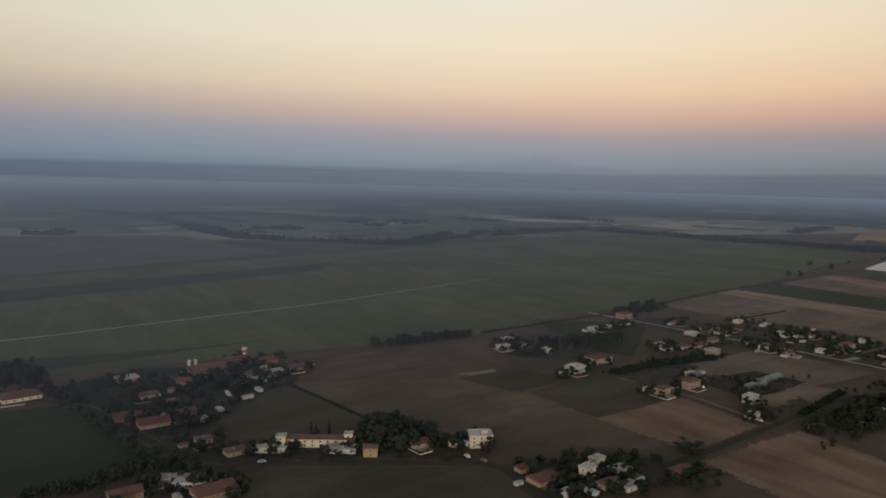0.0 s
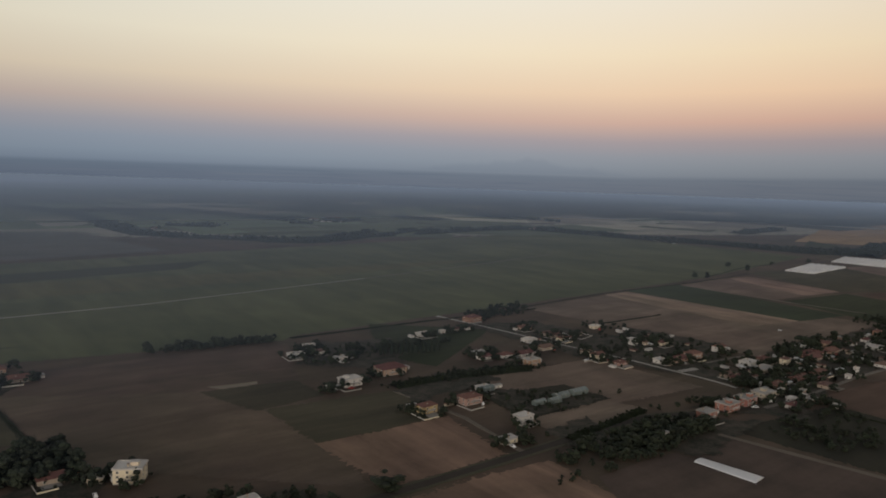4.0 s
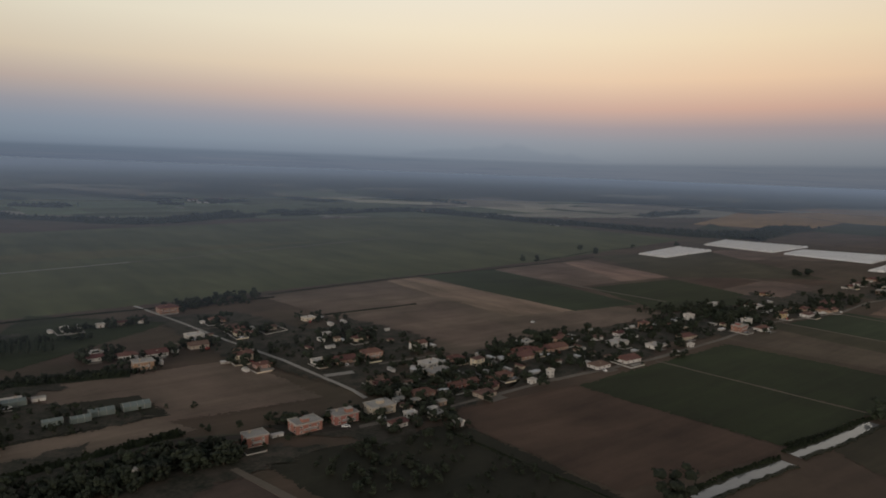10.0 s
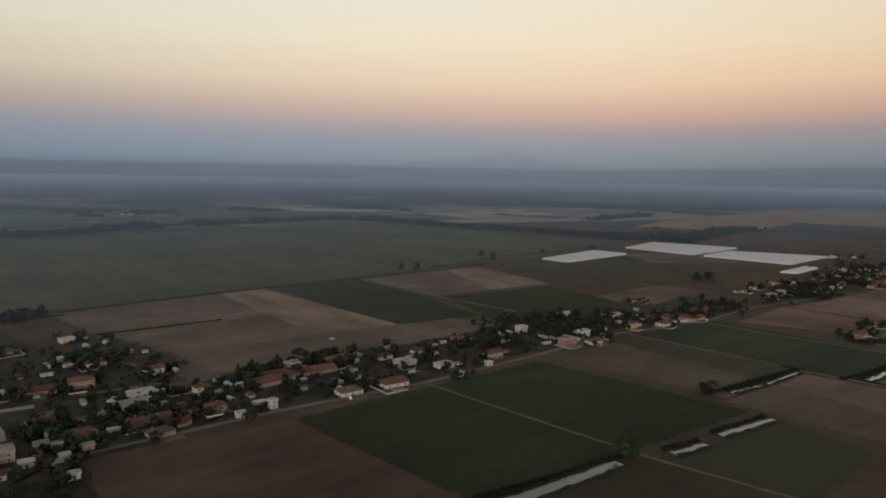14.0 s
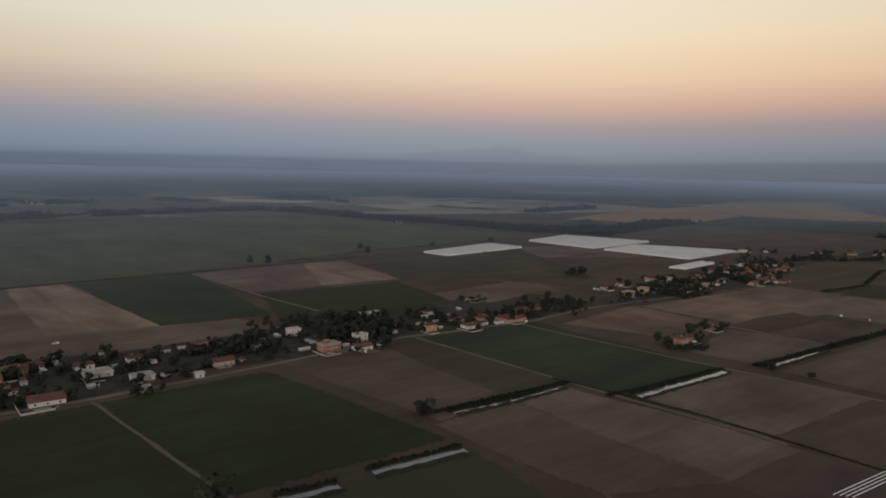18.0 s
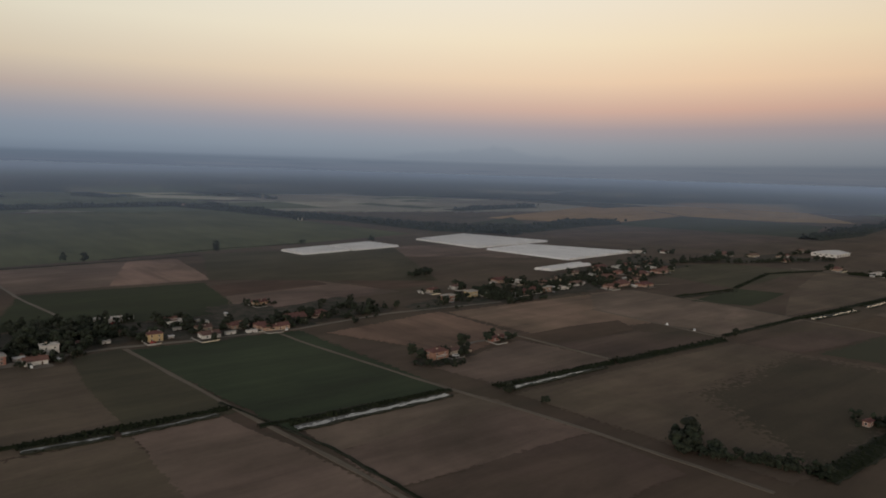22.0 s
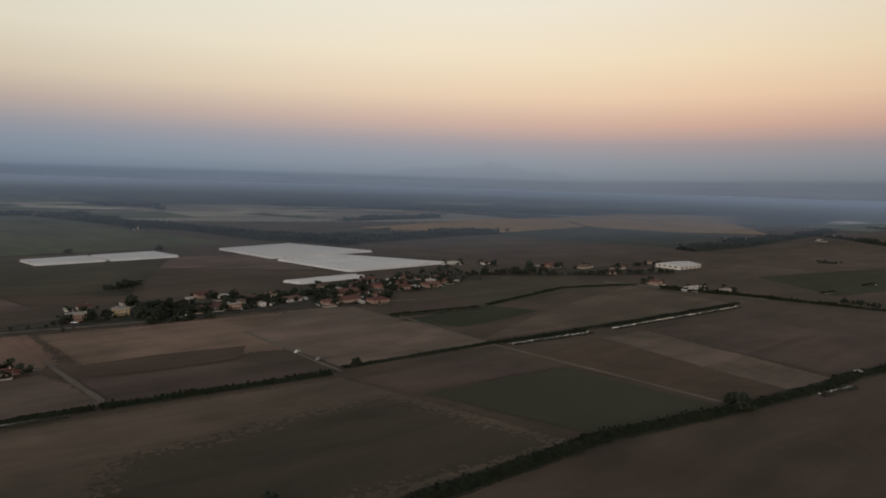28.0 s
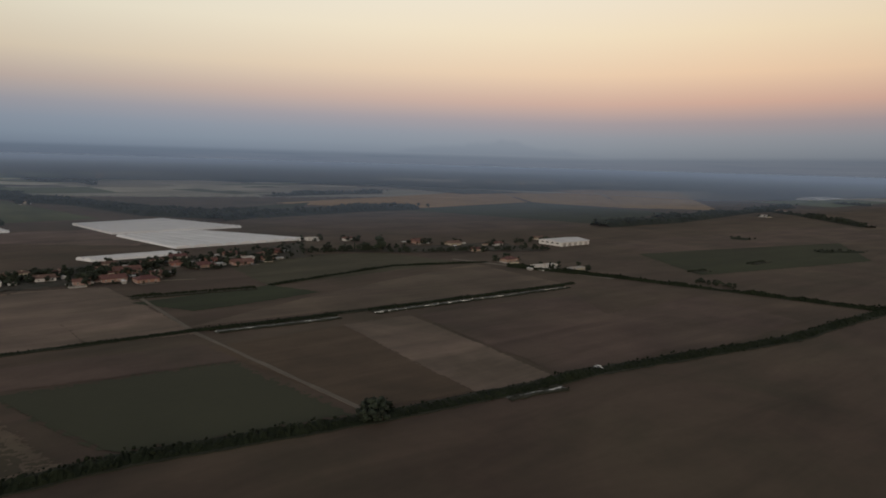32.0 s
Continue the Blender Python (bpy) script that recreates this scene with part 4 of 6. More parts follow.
def tunnel_block(a, b, c, d, tall=2.4):
    """A block of plastic tunnels side by side; each tunnel is a piece of its own."""
    a, b, c, d = (Vector(p) for p in (a, b, c, d))
    if (b - a).length > (d - a).length:
        a, b, c, d = b, c, d, a
    n = max(1 if tall < 2 else 2, int((b - a).length / 8.0))
    root = tagged(new("greenhouse"), "block of long white plastic tunnel greenhouses", "greenhouse", "plastic greenhouses")
    root.location = (a.x, a.y, 0)
    for k in range(n):
        p0, p1, q0, q1 = a.lerp(b, (k + 0.03) / n), a.lerp(b, (k + 0.97) / n), d.lerp(c, (k + 0.03) / n), d.lerp(c, (k + 0.97) / n)
        v, f, seg, bays = [], [], 7, 6
        for j in range(bays + 1):
            l, r = p0.lerp(q0, j / bays), p1.lerp(q1, j / bays)
            for i in range(seg + 1):
                ang = math.pi * i / seg
                p = l.lerp(r, 0.5 - 0.5 * math.cos(ang))
                v.append((p.x - a.x, p.y - a.y, 0.15 + tall * math.sin(ang) ** 0.8 * (1 + rng.uniform(-0.03, 0.03))))
        for j in range(bays):
            for i in range(seg):
                m = j * (seg + 1) + i
                f.append((m, m + 1, m + seg + 2, m + seg + 1))
        f += [tuple(range(seg + 1)), tuple(bays * (seg + 1) + i for i in range(seg, -1, -1))]
        mesh("tunnel", v, f, "plastic", root)


def wheel_mesh():
    return Solid().tube((0, -0.1, 0), (0, 0.1, 0), 0.32, 0.32, 12).done("wheel", "rubber")


def car(x, y, turn, paint):
    root = tagged(new("car"), "small %s car parked by the road" % paint, "car", "parked cars")
    root.matrix_basis = pose(x, y, 0.24, 0, 0, turn) @ Matrix.Diagonal((0.85, 0.85, 0.85, 1))
    s = Solid().box(-2.1, -0.85, 0.3, 2.1, 0.85, 0.85, 0, 0.06)
    s.box(-1.35, -0.78, 0.85, 1.05, 0.78, 1.45, 0, 0.28)
    s.done("body", "car_" + paint, root)
    s = Solid().box(-1.2, -0.8, 0.9, 0.95, 0.8, 1.36, 0, 0.22)
    s.done("glazing", "pane", root)
    me = part_mesh("wheel", wheel_mesh)
    for u in (-1.3, 1.3):
        for w in (-0.8, 0.8):
            shared("wheel", me, root, pose(u, w, 0.32))


def enclosure(a, b, c, d):
    """A low pale wall round a plot."""
    root = tagged(new("plot_wall"), "low pale wall round a garden plot", "wall", "garden walls")
    root.location = (a[0], a[1], 0)
    o = Vector(a)
    for p, q in ((a, b), (b, c), (c, d), (d, a)):
        p, q = Vector(p) - o, Vector(q) - o
        n = Vector((q.y - p.y, p.x - q.x)).normalized() * 0.15
        v = [(r.x, r.y, z) for z in (-0.1, 0.8) for r in (p - n, q - n, q + n, p + n)]
        mesh("side", v, [(3, 2, 1, 0), (4, 5, 6, 7), (0, 1, 5, 4), (1, 2, 6, 5), (2, 3, 7, 6), (3, 0, 4, 7)], "concrete", root)


def away(along, across):
    return VIEW[0] * along + VIEW[1] * across, VIEW[1] * along - VIEW[0] * across


def near_plan(x, y):
    """Whether a place belongs to the near plan, which is laid out field by field."""
    return x < 1750 and y < 1080 or 1450 < x < 2900 and 230 < y < 1010 or x < 2250 and y < 420 or 0.26 * x + 0.966 * y < 700


def far_country():
    """Fields, woods, belts of trees and specks of farms out to the horizon."""
    dice = random.Random(11)
    corner = lambda u, w: (ABEAM[0] * u + ABEAM[1] * w, ABEAM[1] * u - ABEAM[0] * w)
    # wide underlay whose pale colour carries part of the distance haze
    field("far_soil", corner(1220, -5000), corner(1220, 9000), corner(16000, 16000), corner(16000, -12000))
    for mat, count, words in (("farland", 520, "patchwork of far grey-brown fields, paled in place of haze"), ("fargreen", 420, "far green fields, paled in place of haze"), ("farwood", 150, "far dark woods on the plain")):
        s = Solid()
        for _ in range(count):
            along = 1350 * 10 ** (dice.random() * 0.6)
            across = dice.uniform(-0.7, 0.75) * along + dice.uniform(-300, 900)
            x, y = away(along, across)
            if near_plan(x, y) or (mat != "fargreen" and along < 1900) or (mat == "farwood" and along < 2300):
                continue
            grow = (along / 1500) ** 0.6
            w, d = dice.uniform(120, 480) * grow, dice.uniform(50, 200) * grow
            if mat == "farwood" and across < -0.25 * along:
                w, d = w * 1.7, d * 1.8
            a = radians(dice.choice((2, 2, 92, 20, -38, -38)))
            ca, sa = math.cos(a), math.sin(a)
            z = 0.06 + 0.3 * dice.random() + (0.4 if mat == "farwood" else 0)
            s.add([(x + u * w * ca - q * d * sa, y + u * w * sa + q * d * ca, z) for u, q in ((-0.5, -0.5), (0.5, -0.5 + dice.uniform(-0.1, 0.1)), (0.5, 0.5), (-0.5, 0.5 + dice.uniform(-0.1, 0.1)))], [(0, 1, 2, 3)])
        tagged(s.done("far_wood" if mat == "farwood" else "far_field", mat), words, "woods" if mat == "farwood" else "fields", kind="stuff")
    for _ in range(60):
        along = dice.uniform(1500, 5200)
        x, y = away(along, dice.uniform(-0.55, 0.65) * along)
        if near_plan(x, y):
            continue
        house(round(x), round(y), dice.uniform(9, 26), dice.uniform(8, 13), dice.choice((1, 2)), dice.choice(("white", "cream", "tan", "white")), "gable")
    s, far = Solid(), Solid()
    for k in range(900):
        along = 1300 * 10 ** (dice.random() ** 0.55 * 0.6)
        x, y = away(along, dice.uniform(-0.7, 0.75) * along + dice.uniform(-300, 900))
        if near_plan(x, y):
            continue
        way = radians(dice.choice((0, 4, -38, -34, -40, -44, 20, 92, 140)))
        length = dice.choice((25, 60, 160, 300, 500, 800)) * (along / 1500) ** 0.5
        if along > 2600:
            if k % 5:
                continue
            # belts seen as thin dark lines
            n = int(length / 30) + 2
            wide = dice.choice((10, 14, 20, 30, 60))
            prev = None
            for i in range(n):
                u = (i / (n - 1) - 0.5) * length
                h = dice.uniform(3, 7) * (0.5 if i in (0, n - 1) else 1)
                c = (x + u * math.cos(way) + dice.uniform(-6, 6), y + u * math.sin(way) + dice.uniform(-6, 6))
                o = (-math.sin(way) * wide / 2, math.cos(way) * wide / 2)
                ring = [(c[0] - o[0], c[1] - o[1], 0.2), (c[0] - o[0] * 0.6, c[1] - o[1] * 0.6, h), (c[0] + o[0] * 0.6, c[1] + o[1] * 0.6, h * 0.9), (c[0] + o[0], c[1] + o[1], 0.2)]
                if prev:
                    far.add(prev + ring, [(0, 1, 5, 4), (1, 2, 6, 5), (2, 3, 7, 6)])
                prev = ring
            continue
        if k % 8 or length < 100:
            continue
        for k in range(int(length / 4.5)):
            u = (k * 4.5 - length / 2) + dice.uniform(-3, 3)
            if noise.noise(Vector((x + u, y, 0)) * 0.02) < -0.22:
                continue
            q = dice.uniform(-7, 7)
            r = dice.uniform(1.6, 4.6)
            s.clump((x + u * math.cos(way) - q * math.sin(way), y + u * math.sin(way) + q * math.cos(way), r * 0.9), r * 1.25, BALL1, dice, flat=0.8)
    tagged(s.done("far_trees", "leaves_far"), "far dark tree lines and copses across the plain", "trees", kind="stuff")
    tagged(far.done("far_belt", "leaves_far"), "thin dark belts of trees towards the horizon", "trees", kind="stuff")


ground()
far_country()
# one added flat sheet stands in for the haze of the air
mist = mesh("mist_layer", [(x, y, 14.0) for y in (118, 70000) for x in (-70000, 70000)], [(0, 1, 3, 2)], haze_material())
tagged(mist, "added flat sheet standing in for blue-grey haze over the far plain", "mist", kind="structure")


# the wide green meadow and its bands
field("meadow", (25, 478), (359, 426), (1222, 1043), (50, 885))
field("meadow", (264, 441), (952, 475), (1367, 546), (1286, 1064))
field("meadow", (340, 512), (813, 648), (1286, 1064), (848, 987))
field("meadow", (300, 430), (900, 470), (1250, 1040), (700, 930))
field("meadow_dark", (63, 804), (466, 859), (409, 797), (57, 734), lift=1)
field("meadow_dark", (39, 522), (155, 495), (215, 489), (36, 484), lift=1)
field("meadow_light", (60, 671), (443, 669), (862, 732), (221, 763), lift=1)
field("pasture", (37, 1432), (411, 1315), (460, 969), (20, 868))

# fields of the first stretch
field("green", (26, 413), (60, 407), (88, 316), (18, 305))
field("olive", (104, 283), (200, 223), (195, 186), (99, 245))
field("olive", (131, 370), (173, 377), (185, 308), (113, 326))
field("brown", (180, 386), (319, 330), (284, 192), (194, 275))
field("brown", (182, 384), (200, 424), (356, 416), (316, 318))
field("olive", (289, 294), (360, 286), (357, 241), (291, 242), lift=1)
field("tan", (290, 241), (359, 237), (351, 187), (292, 187), lift=1)
field("straw", (276, 346), (304, 342), (302, 337), (284, 334), lift=2)
field("olive", (272, 337), (321, 331), (322, 301), (285, 297), lift=1)
field("tan", (286, 175), (363, 170), (354, 102), (276, 108))
field("garden", (398, 303), (459, 295), (452, 282), (396, 285), lift=1)
field("green", (439, 441), (510, 379), (411, 316), (395, 352))
field("loam", (402, 280), (511, 276), (520, 199), (452, 208))
field("loam", (393, 212), (446, 214), (456, 192), (391, 188), lift=1)

# dark weedy ground under the first village
field("scrub", (61, 441), (113, 458), (132, 361), (90, 314))
field("scrub", (113, 458), (203, 412), (170, 370), (126, 356))
field("scrub", (34, 472), (62, 455), (66, 505), (38, 515))

# market garden with furrows beside the road
field("furrow", (425, 148), (455, 146), (468, 64), (415, 93))
field("furrow", (371, 145), (415, 143), (414, 94), (357, 121))
field("scrub", (468, 147), (552, 137), (554, 52), (478, 60))

# fields of the second stretch, north of the road
field("loam", (601, 431), (766, 446), (838, 225), (624, 218))
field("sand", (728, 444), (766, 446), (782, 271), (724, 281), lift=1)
field("loam", (620, 331), (686, 329), (706, 259), (641, 239), lift=1)
field("darkgreen", (772, 449), (868, 452), (851, 260), (783, 270))
field("loam", (868, 452), (981, 453), (1004, 334), (874, 341))
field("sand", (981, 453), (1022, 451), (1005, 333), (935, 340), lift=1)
field("green", (877, 330), (995, 320), (975, 206), (844, 228))
field("loam", (967, 262), (1072, 288), (1102, 216), (977, 213))
field("red", (997, 304), (1067, 310), (1072, 269), (967, 262), lift=1)
field("olive", (1058, 474), (1258, 439), (1158, 240), (1006, 332))
field("loam", (1274, 437), (1421, 426), (1336, 302), (1201, 388), lift=1)
field("red", (1087, 297), (1140, 302), (1146, 227), (1099, 228), lift=1)

# fields of the second stretch, south of the road
field("red", (556, 151), (637, 143), (647, 39), (560, 57), label="bare dark brown ploughed field")
field("green", (640, 142), (716, 144), (725, 38), (651, 40))
field("green", (718, 144), (791, 146), (808, 32), (728, 37))
field("brown", (805, 157), (864, 150), (860, 50), (818, 48))
field("olive", (867, 153), (890, 159), (899, 47), (861, 51))
field("darkgreen", (894, 154), (981, 146), (981, 19), (907, 17))
field("olive", (668, 34), (727, 24), (739, -27), (651, -2))
field("meadow_dark", (732, 24), (807, 16), (802, -22), (740, -27))
field("brown", (815, 43), (859, 43), (861, -52), (820, -32))
field("loam", (861, 43), (892, 45), (906, -54), (862, -52))
field("loam", (913, 19), (983, 12), (989, -8), (912, -7))
field("loam", (912, -9), (988, -9), (992, -47), (910, -40))
field("brown", (911, -44), (991, -49), (988, -88), (908, -81))
field("furrow", (861, -55), (904, -58), (904, -93), (864, -86))

# fields of the third stretch
field("tan", (993, 134), (1081, 144), (1079, 77), (1026, 59))
field("loam", (1000, 47), (1070, 62), (1081, 9), (1007, 16))
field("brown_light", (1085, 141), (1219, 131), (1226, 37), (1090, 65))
field("red", (1074, 70), (1160, 64), (1147, 44), (1085, 49), lift=1)
field("brown", (1083, 44), (1145, 38), (1170, 1), (1086, 8), lift=1)
field("loam", (1177, 91), (1225, 134), (1226, 4), (1181, 4))
field("loam", (1225, 134), (1267, 125), (1271, -3), (1229, 3))
field("green", (1268, 74), (1348, 83), (1363, 51), (1288, 41))
field("brown", (1275, 9), (1357, 42), (1519, 88), (1513, -9))
field("brown", (1176, -15), (1264, -24), (1268, -52), (1185, -42))
field("brown", (1004, -2), (1170, -12), (1192, -117), (1012, -112))
field("umber", (1066, -42), (1178, -38), (1196, -119), (1022, -116), lift=1, label="darker corner of a ploughed field")
field("meadow_dark", (1187, -48), (1266, -54), (1274, -128), (1206, -116))
field("red", (1268, -30), (1332, -29), (1327, -133), (1281, -125))
field("loam", (1334, -28), (1372, -28), (1355, -145), (1321, -138), lift=1)
field("brown", (1378, -28), (1489, -37), (1426, -138), (1362, -144))
field("brown", (1458, -81), (1551, -81), (1538, -147), (1424, -149))
field("olive", (1365, 206), (1494, 169), (1513, 102), (1350, 85))
field("green", (1690, 59), (1972, 5), (1845, -72), (1633, -35))
field("brown", (1736, 131), (2222, 95), (2096, 2), (1692, 17))

# far fields
field("amber", (1660, 712), (2380, 965), (2118, 600), (1775, 545), lift=1)
field("amber", (2118, 590), (2370, 970), (2752, 970), (2190, 430), lift=2)
field("amber", (2190, 435), (2752, 970), (2836, 740), (2320, 340), lift=3)
field("darkgreen", (1785, 535), (2120, 600), (2170, 345), (1895, 258), lift=2)
field("brown", (1482, 482), (1730, 516), (1850, 250), (1600, 262))
field("green", (1501, 510), (1558, 638), (1723, 708), (1640, 595))
field("pasture", (854, 1657), (1725, 1822), (1572, 1186), (812, 1354))

# roads and tracks
road([(250, 181), (347, 182), (420, 184), (447, 183), (480, 170), (515, 157)], 4.2)
track([(513, 157), (556, 155), (632, 157), (716, 152), (798, 156), (850, 161), (885, 164), (930, 157), (985, 152), (1049, 158), (1100, 152), (1141, 147)], 2.7)
path([(1141, 147), (1236, 151), (1320, 127)], 2.2)
lane([(506, 441), (508, 431), (518, 364), (524, 315), (533, 263), (538, 199), (537, 186)], 2.3)
path([(360, 286), (366, 232), (360, 183)], 2.6)
road([(29, 460), (71, 397), (90, 314), (107, 290), (199, 229), (203, 218), (195, 186)], 4.4)
path([(969, 153), (970, 127), (981, 38), (985, 12), (991, -20), (995, -52), (1000, -112)], 1.9)
path([(892, 159), (900, 44), (906, -14), (908, -49)], 2.0)
path([(715, 149), (726, 35), (727, 24), (738, -29)], 1.5)
path([(1077, 82), (1082, 8)], 2.6)
track([(1028, 69), (1047, 74), (1074, 71)], 2.6)
path([(1274, 85), (1271, -3), (1279, -126)], 2.2)
path([(1176, 95), (1177, -2)], 2.2)
path([(456, 148), (473, 60)], 3.5)
lane([(38, 580), (72, 580), (308, 599)], 1.9)
lane([(308, 599), (560, 648)], 1.6)
track([(560, 648), (783, 696), (960, 742)], 1.8)
track([(867, 446), (874, 318), (882, 253)], 2)
track([(1521, 115), (1546, 48), (1560, -11)], 4)

# canals and ditches
canal([(737, 24), (756, 21)], 3.6)
canal([(770, 23), (807, 19)], 3.6)
canal([(575, 37), (603, 36), (634, 33)], 4.6)
canal([(643, 35), (670, 32), (713, 31)], 4.6)
canal([(828, 50), (855, 47)], 1.7)
canal([(858, 47), (892, 47)], 1.7)
canal([(909, 18), (978, 15)], 3.4)
canal([(1005, 6), (1068, 4)], 2.4)
canal([(1279, -6), (1340, -11)], 2.6)
canal([(1361, -11), (1506, -15)], 3.0)
canal([(1270, 87), (1338, 79)], 1.3)
canal([(1325, -144), (1350, -148)], 2.5)
hedge([(651, 42), (721, 34)], 2, 1.2)
hedge([(822, 56), (897, 50)], 3, 1.8)
hedge([(899, 27), (983, 19)], 3, 1.2)
hedge([(1002, 11), (1077, 5)], 4, 2.0)
hedge([(1079, 5), (1171, -2)], 6, 2.0)
hedge([(1181, 3), (1282, 0), (1369, -4), (1521, -8)], 4, 1.2)
hedge([(1022, -117), (1055, -118), (1075, -118), (1109, -122), (1209, -122), (1270, -133), (1284, -135), (1343, -142), (1371, -142), (1496, -163), (1566, -163), (1649, -167)], 8, 2.2)
hedge([(178, 377), (186, 303)], 2.2, 0.8)
hedge([(543, 132), (551, 54)], 1.6, 0.8)
hedge([(609, 350), (689, 349)], 2.6, 1.0)
hedge([(898, 59), (904, 30), (910, -6), (911, -40), (912, -89)], 1.3, 0.5)
hedge([(389, 183), (452, 190)], 5, 2.5)
hedge([(1350, 85), (1459, 110), (1534, 90)], 4, 1.5)
hedge([(365, 427), (487, 428), (606, 424)], 2.4, 0.9)
hedge([(608, 437), (737, 453), (893, 454), (1049, 467)], 1.6, 0.7)
hedge([(963, 475), (1099, 507), (1190, 511)], 1.6, 0.7)
hedge([(1534, 66), (1565, -9), (1589, -84), (1609, -164), (1613, -199)], 6, 3.2)
hedge([(364, 293), (400, 293), (438, 285), (458, 281)], 10, 3.2)

# long rows of trees between the far fields
tree_row([(743, 1056), (1116, 1116), (1339, 1141), (1368, 869), (1437, 582)], 14, 6)
tree_row([(1437, 582), (1569, 554), (1783, 598)], 18, 7)
tree_row([(334, 2762), (568, 2893), (921, 3063), (1459, 3137)], 14, 6)
tree_row([(477, 2198), (810, 2204), (1025, 2156)], 12, 5)
tree_row([(220, 2012), (294, 1895)], 10, 4)
tree_row([(367, 2051), (457, 1795), (472, 1468), (474, 1273), (520, 1175), (654, 1066)], 16, 6)
tree_row([(714, 1884), (796, 1669), (857, 1447)], 12, 5)
tree_row([(1070, 1968), (1178, 1662)], 14, 6)
tree_row([(928, 1412), (1038, 1457)], 12, 6)
tree_row([(165, 1417), (224, 1382)], 16, 6)
tree_row([(571, 1405), (650, 1347)], 16, 6)
tree_row([(717, 1038), (864, 1086)], 14, 8)
tree_row([(559, 1716), (607, 1551)], 8, 4)
tree_row([(723, 1878), (842, 1485)], 12, 5)
tree_row([(771, 2242), (1325, 2216)], 10, 4)
tree_row([(988, 1819), (1179, 1739)], 14, 6)
tree_row([(826, 1394), (870, 1366)], 8, 4)
tree_row([(961, 1485), (989, 1440)], 12, 6)
tree_row([(1193, 1540), (1258, 1416)], 12, 5)
tree_row([(1507, 1553), (1584, 1461)], 14, 6)
tree_row([(1450, 3249), (2197, 3522)], 14, 6)
tree_row([(862, 2928), (1286, 3074)], 14, 6)
tree_row([(1737, 2210), (2350, 2200)], 10, 5)
tree_row([(614, 1053), (678, 1015), (767, 1099), (841, 1130), (908, 1171), (1127, 1151), (1252, 1143), (1358, 980)], 16, 7)
tree_row([(1076, 1167), (1112, 1158)], 16, 8)
tree_row([(1178, 1492), (1227, 1399)], 10, 4)
tree_row([(1166, 1129), (1265, 1135), (1313, 989), (1351, 860)], 14, 7)
tree_row([(1353, 824), (1406, 749), (1440, 653), (1527, 552)], 14, 8)
tree_row([(1488, 1532), (1580, 1497)], 22, 7)
tree_row([(1902, 1524), (1976, 1397)], 8, 5)
tree_row([(1730, 885), (1860, 905), (1997, 920)], 18, 7)
tree_row([(1425, 3397), (2038, 3726)], 16, 6)
tree_row([(1532, 2328), (1973, 2517), (2468, 2362)], 16, 6)
tree_row([(1475, 1443), (1560, 1404)], 20, 7)
tree_row([(1875, 1449), (1934, 1348)], 10, 5)
tree_row([(1456, 2069), (1824, 2315)], 16, 6)
tree_row([(1906, 2102), (2247, 2309)], 14, 6)
tree_row([(1512, 1525), (1590, 1485)], 16, 6)
tree_row([(1928, 1523), (2044, 1366)], 10, 5)
tree_row([(2300, 1485), (2383, 1267)], 10, 4)
tree_row([(1824, 2215), (2147, 2198)], 12, 5)
tree_row([(2263, 2283), (2427, 2183)], 12, 6)
tree_row([(1327, 942), (1365, 863), (1395, 797), (1417, 703), (1439, 573), (1485, 525), (1647, 544), (1818, 553)], 14, 7)
tree_row([(2250, 1387), (2448, 1228)], 8, 4)
tree_row([(2751, 1470), (2836, 1347)], 10, 4)
tree_row([(2392, 2251), (3004, 2161)], 14, 6)
tree_row([(2425, 990), (2760, 990), (2960, 870), (3200, 715)], 50, 8)
tree_row([(1478, 496), (1550, 515), (1614, 530), (1700, 550), (1790, 574)], 44, 8)
tree_row([(2248, 1396), (2382, 1316)], 12, 6)
tree_row([(1870, 245), (2023, 243), (2217, 278), (2561, 333)], 30, 8)
tree_row([(2673, 1421), (2394, 1003)], 8, 6)
tree_row([(2070, 294), (2198, 288), (2399, 291), (2366, 228), (2227, 66)], 18, 8)
tree_row([(1865, -19), (1906, -42)], 8, 5)
tree_row([(1899, 86), (1900, 68)], 10, 4)
tree_row([(3902, 835), (4786, 927)], 12, 6)
tree_row([(2819, 349), (2840, 277)], 10, 6)
tree_row([(3876, 1939), (5080, 1872)], 14, 6)
house(525, 1334, 7.8, 5.3, 1, "white", "gable")
house(802, 2175, 5.6, 3.8, 1, "white", "gable")
house(222, 1436, 5.8, 3.9, 1, "white", "gable")
house(950, 1392, 5.9, 4.0, 1, "white", "gable")
house(1335, 2239, 9.1, 6.2, 1, "white", "gable")
house(1362, 2218, 7.6, 5.1, 1, "white", "gable")
house(1404, 1767, 6.2, 4.2, 1, "white", "gable")
house(921, 1411, 21.6, 14.7, 1, "white", "flat")
house(1431, 2225, 15.8, 10.8, 1, "white", "gable")
house(1335, 2253, 9.7, 6.6, 1, "white", "gable")
house(1363, 2257, 9.7, 6.6, 1, "white", "gable")
house(1451, 2023, 23.1, 15.7, 1, "white", "flat")
house(1399, 1741, 7.6, 5.2, 1, "white", "gable")
house(1339, 826, 6.2, 4.2, 1, "white", "gable")
house(2835, 3053, 11.3, 7.7, 1, "white", "gable")
house(2727, 2856, 8.4, 5.7, 1, "white", "gable")
house(1339, 805, 5.8, 3.9, 1, "white", "gable")
house(2373, 1801, 21.9, 14.9, 1, "white", "flat")
house(1358, 827, 8.0, 5.5, 1, "white", "gable")
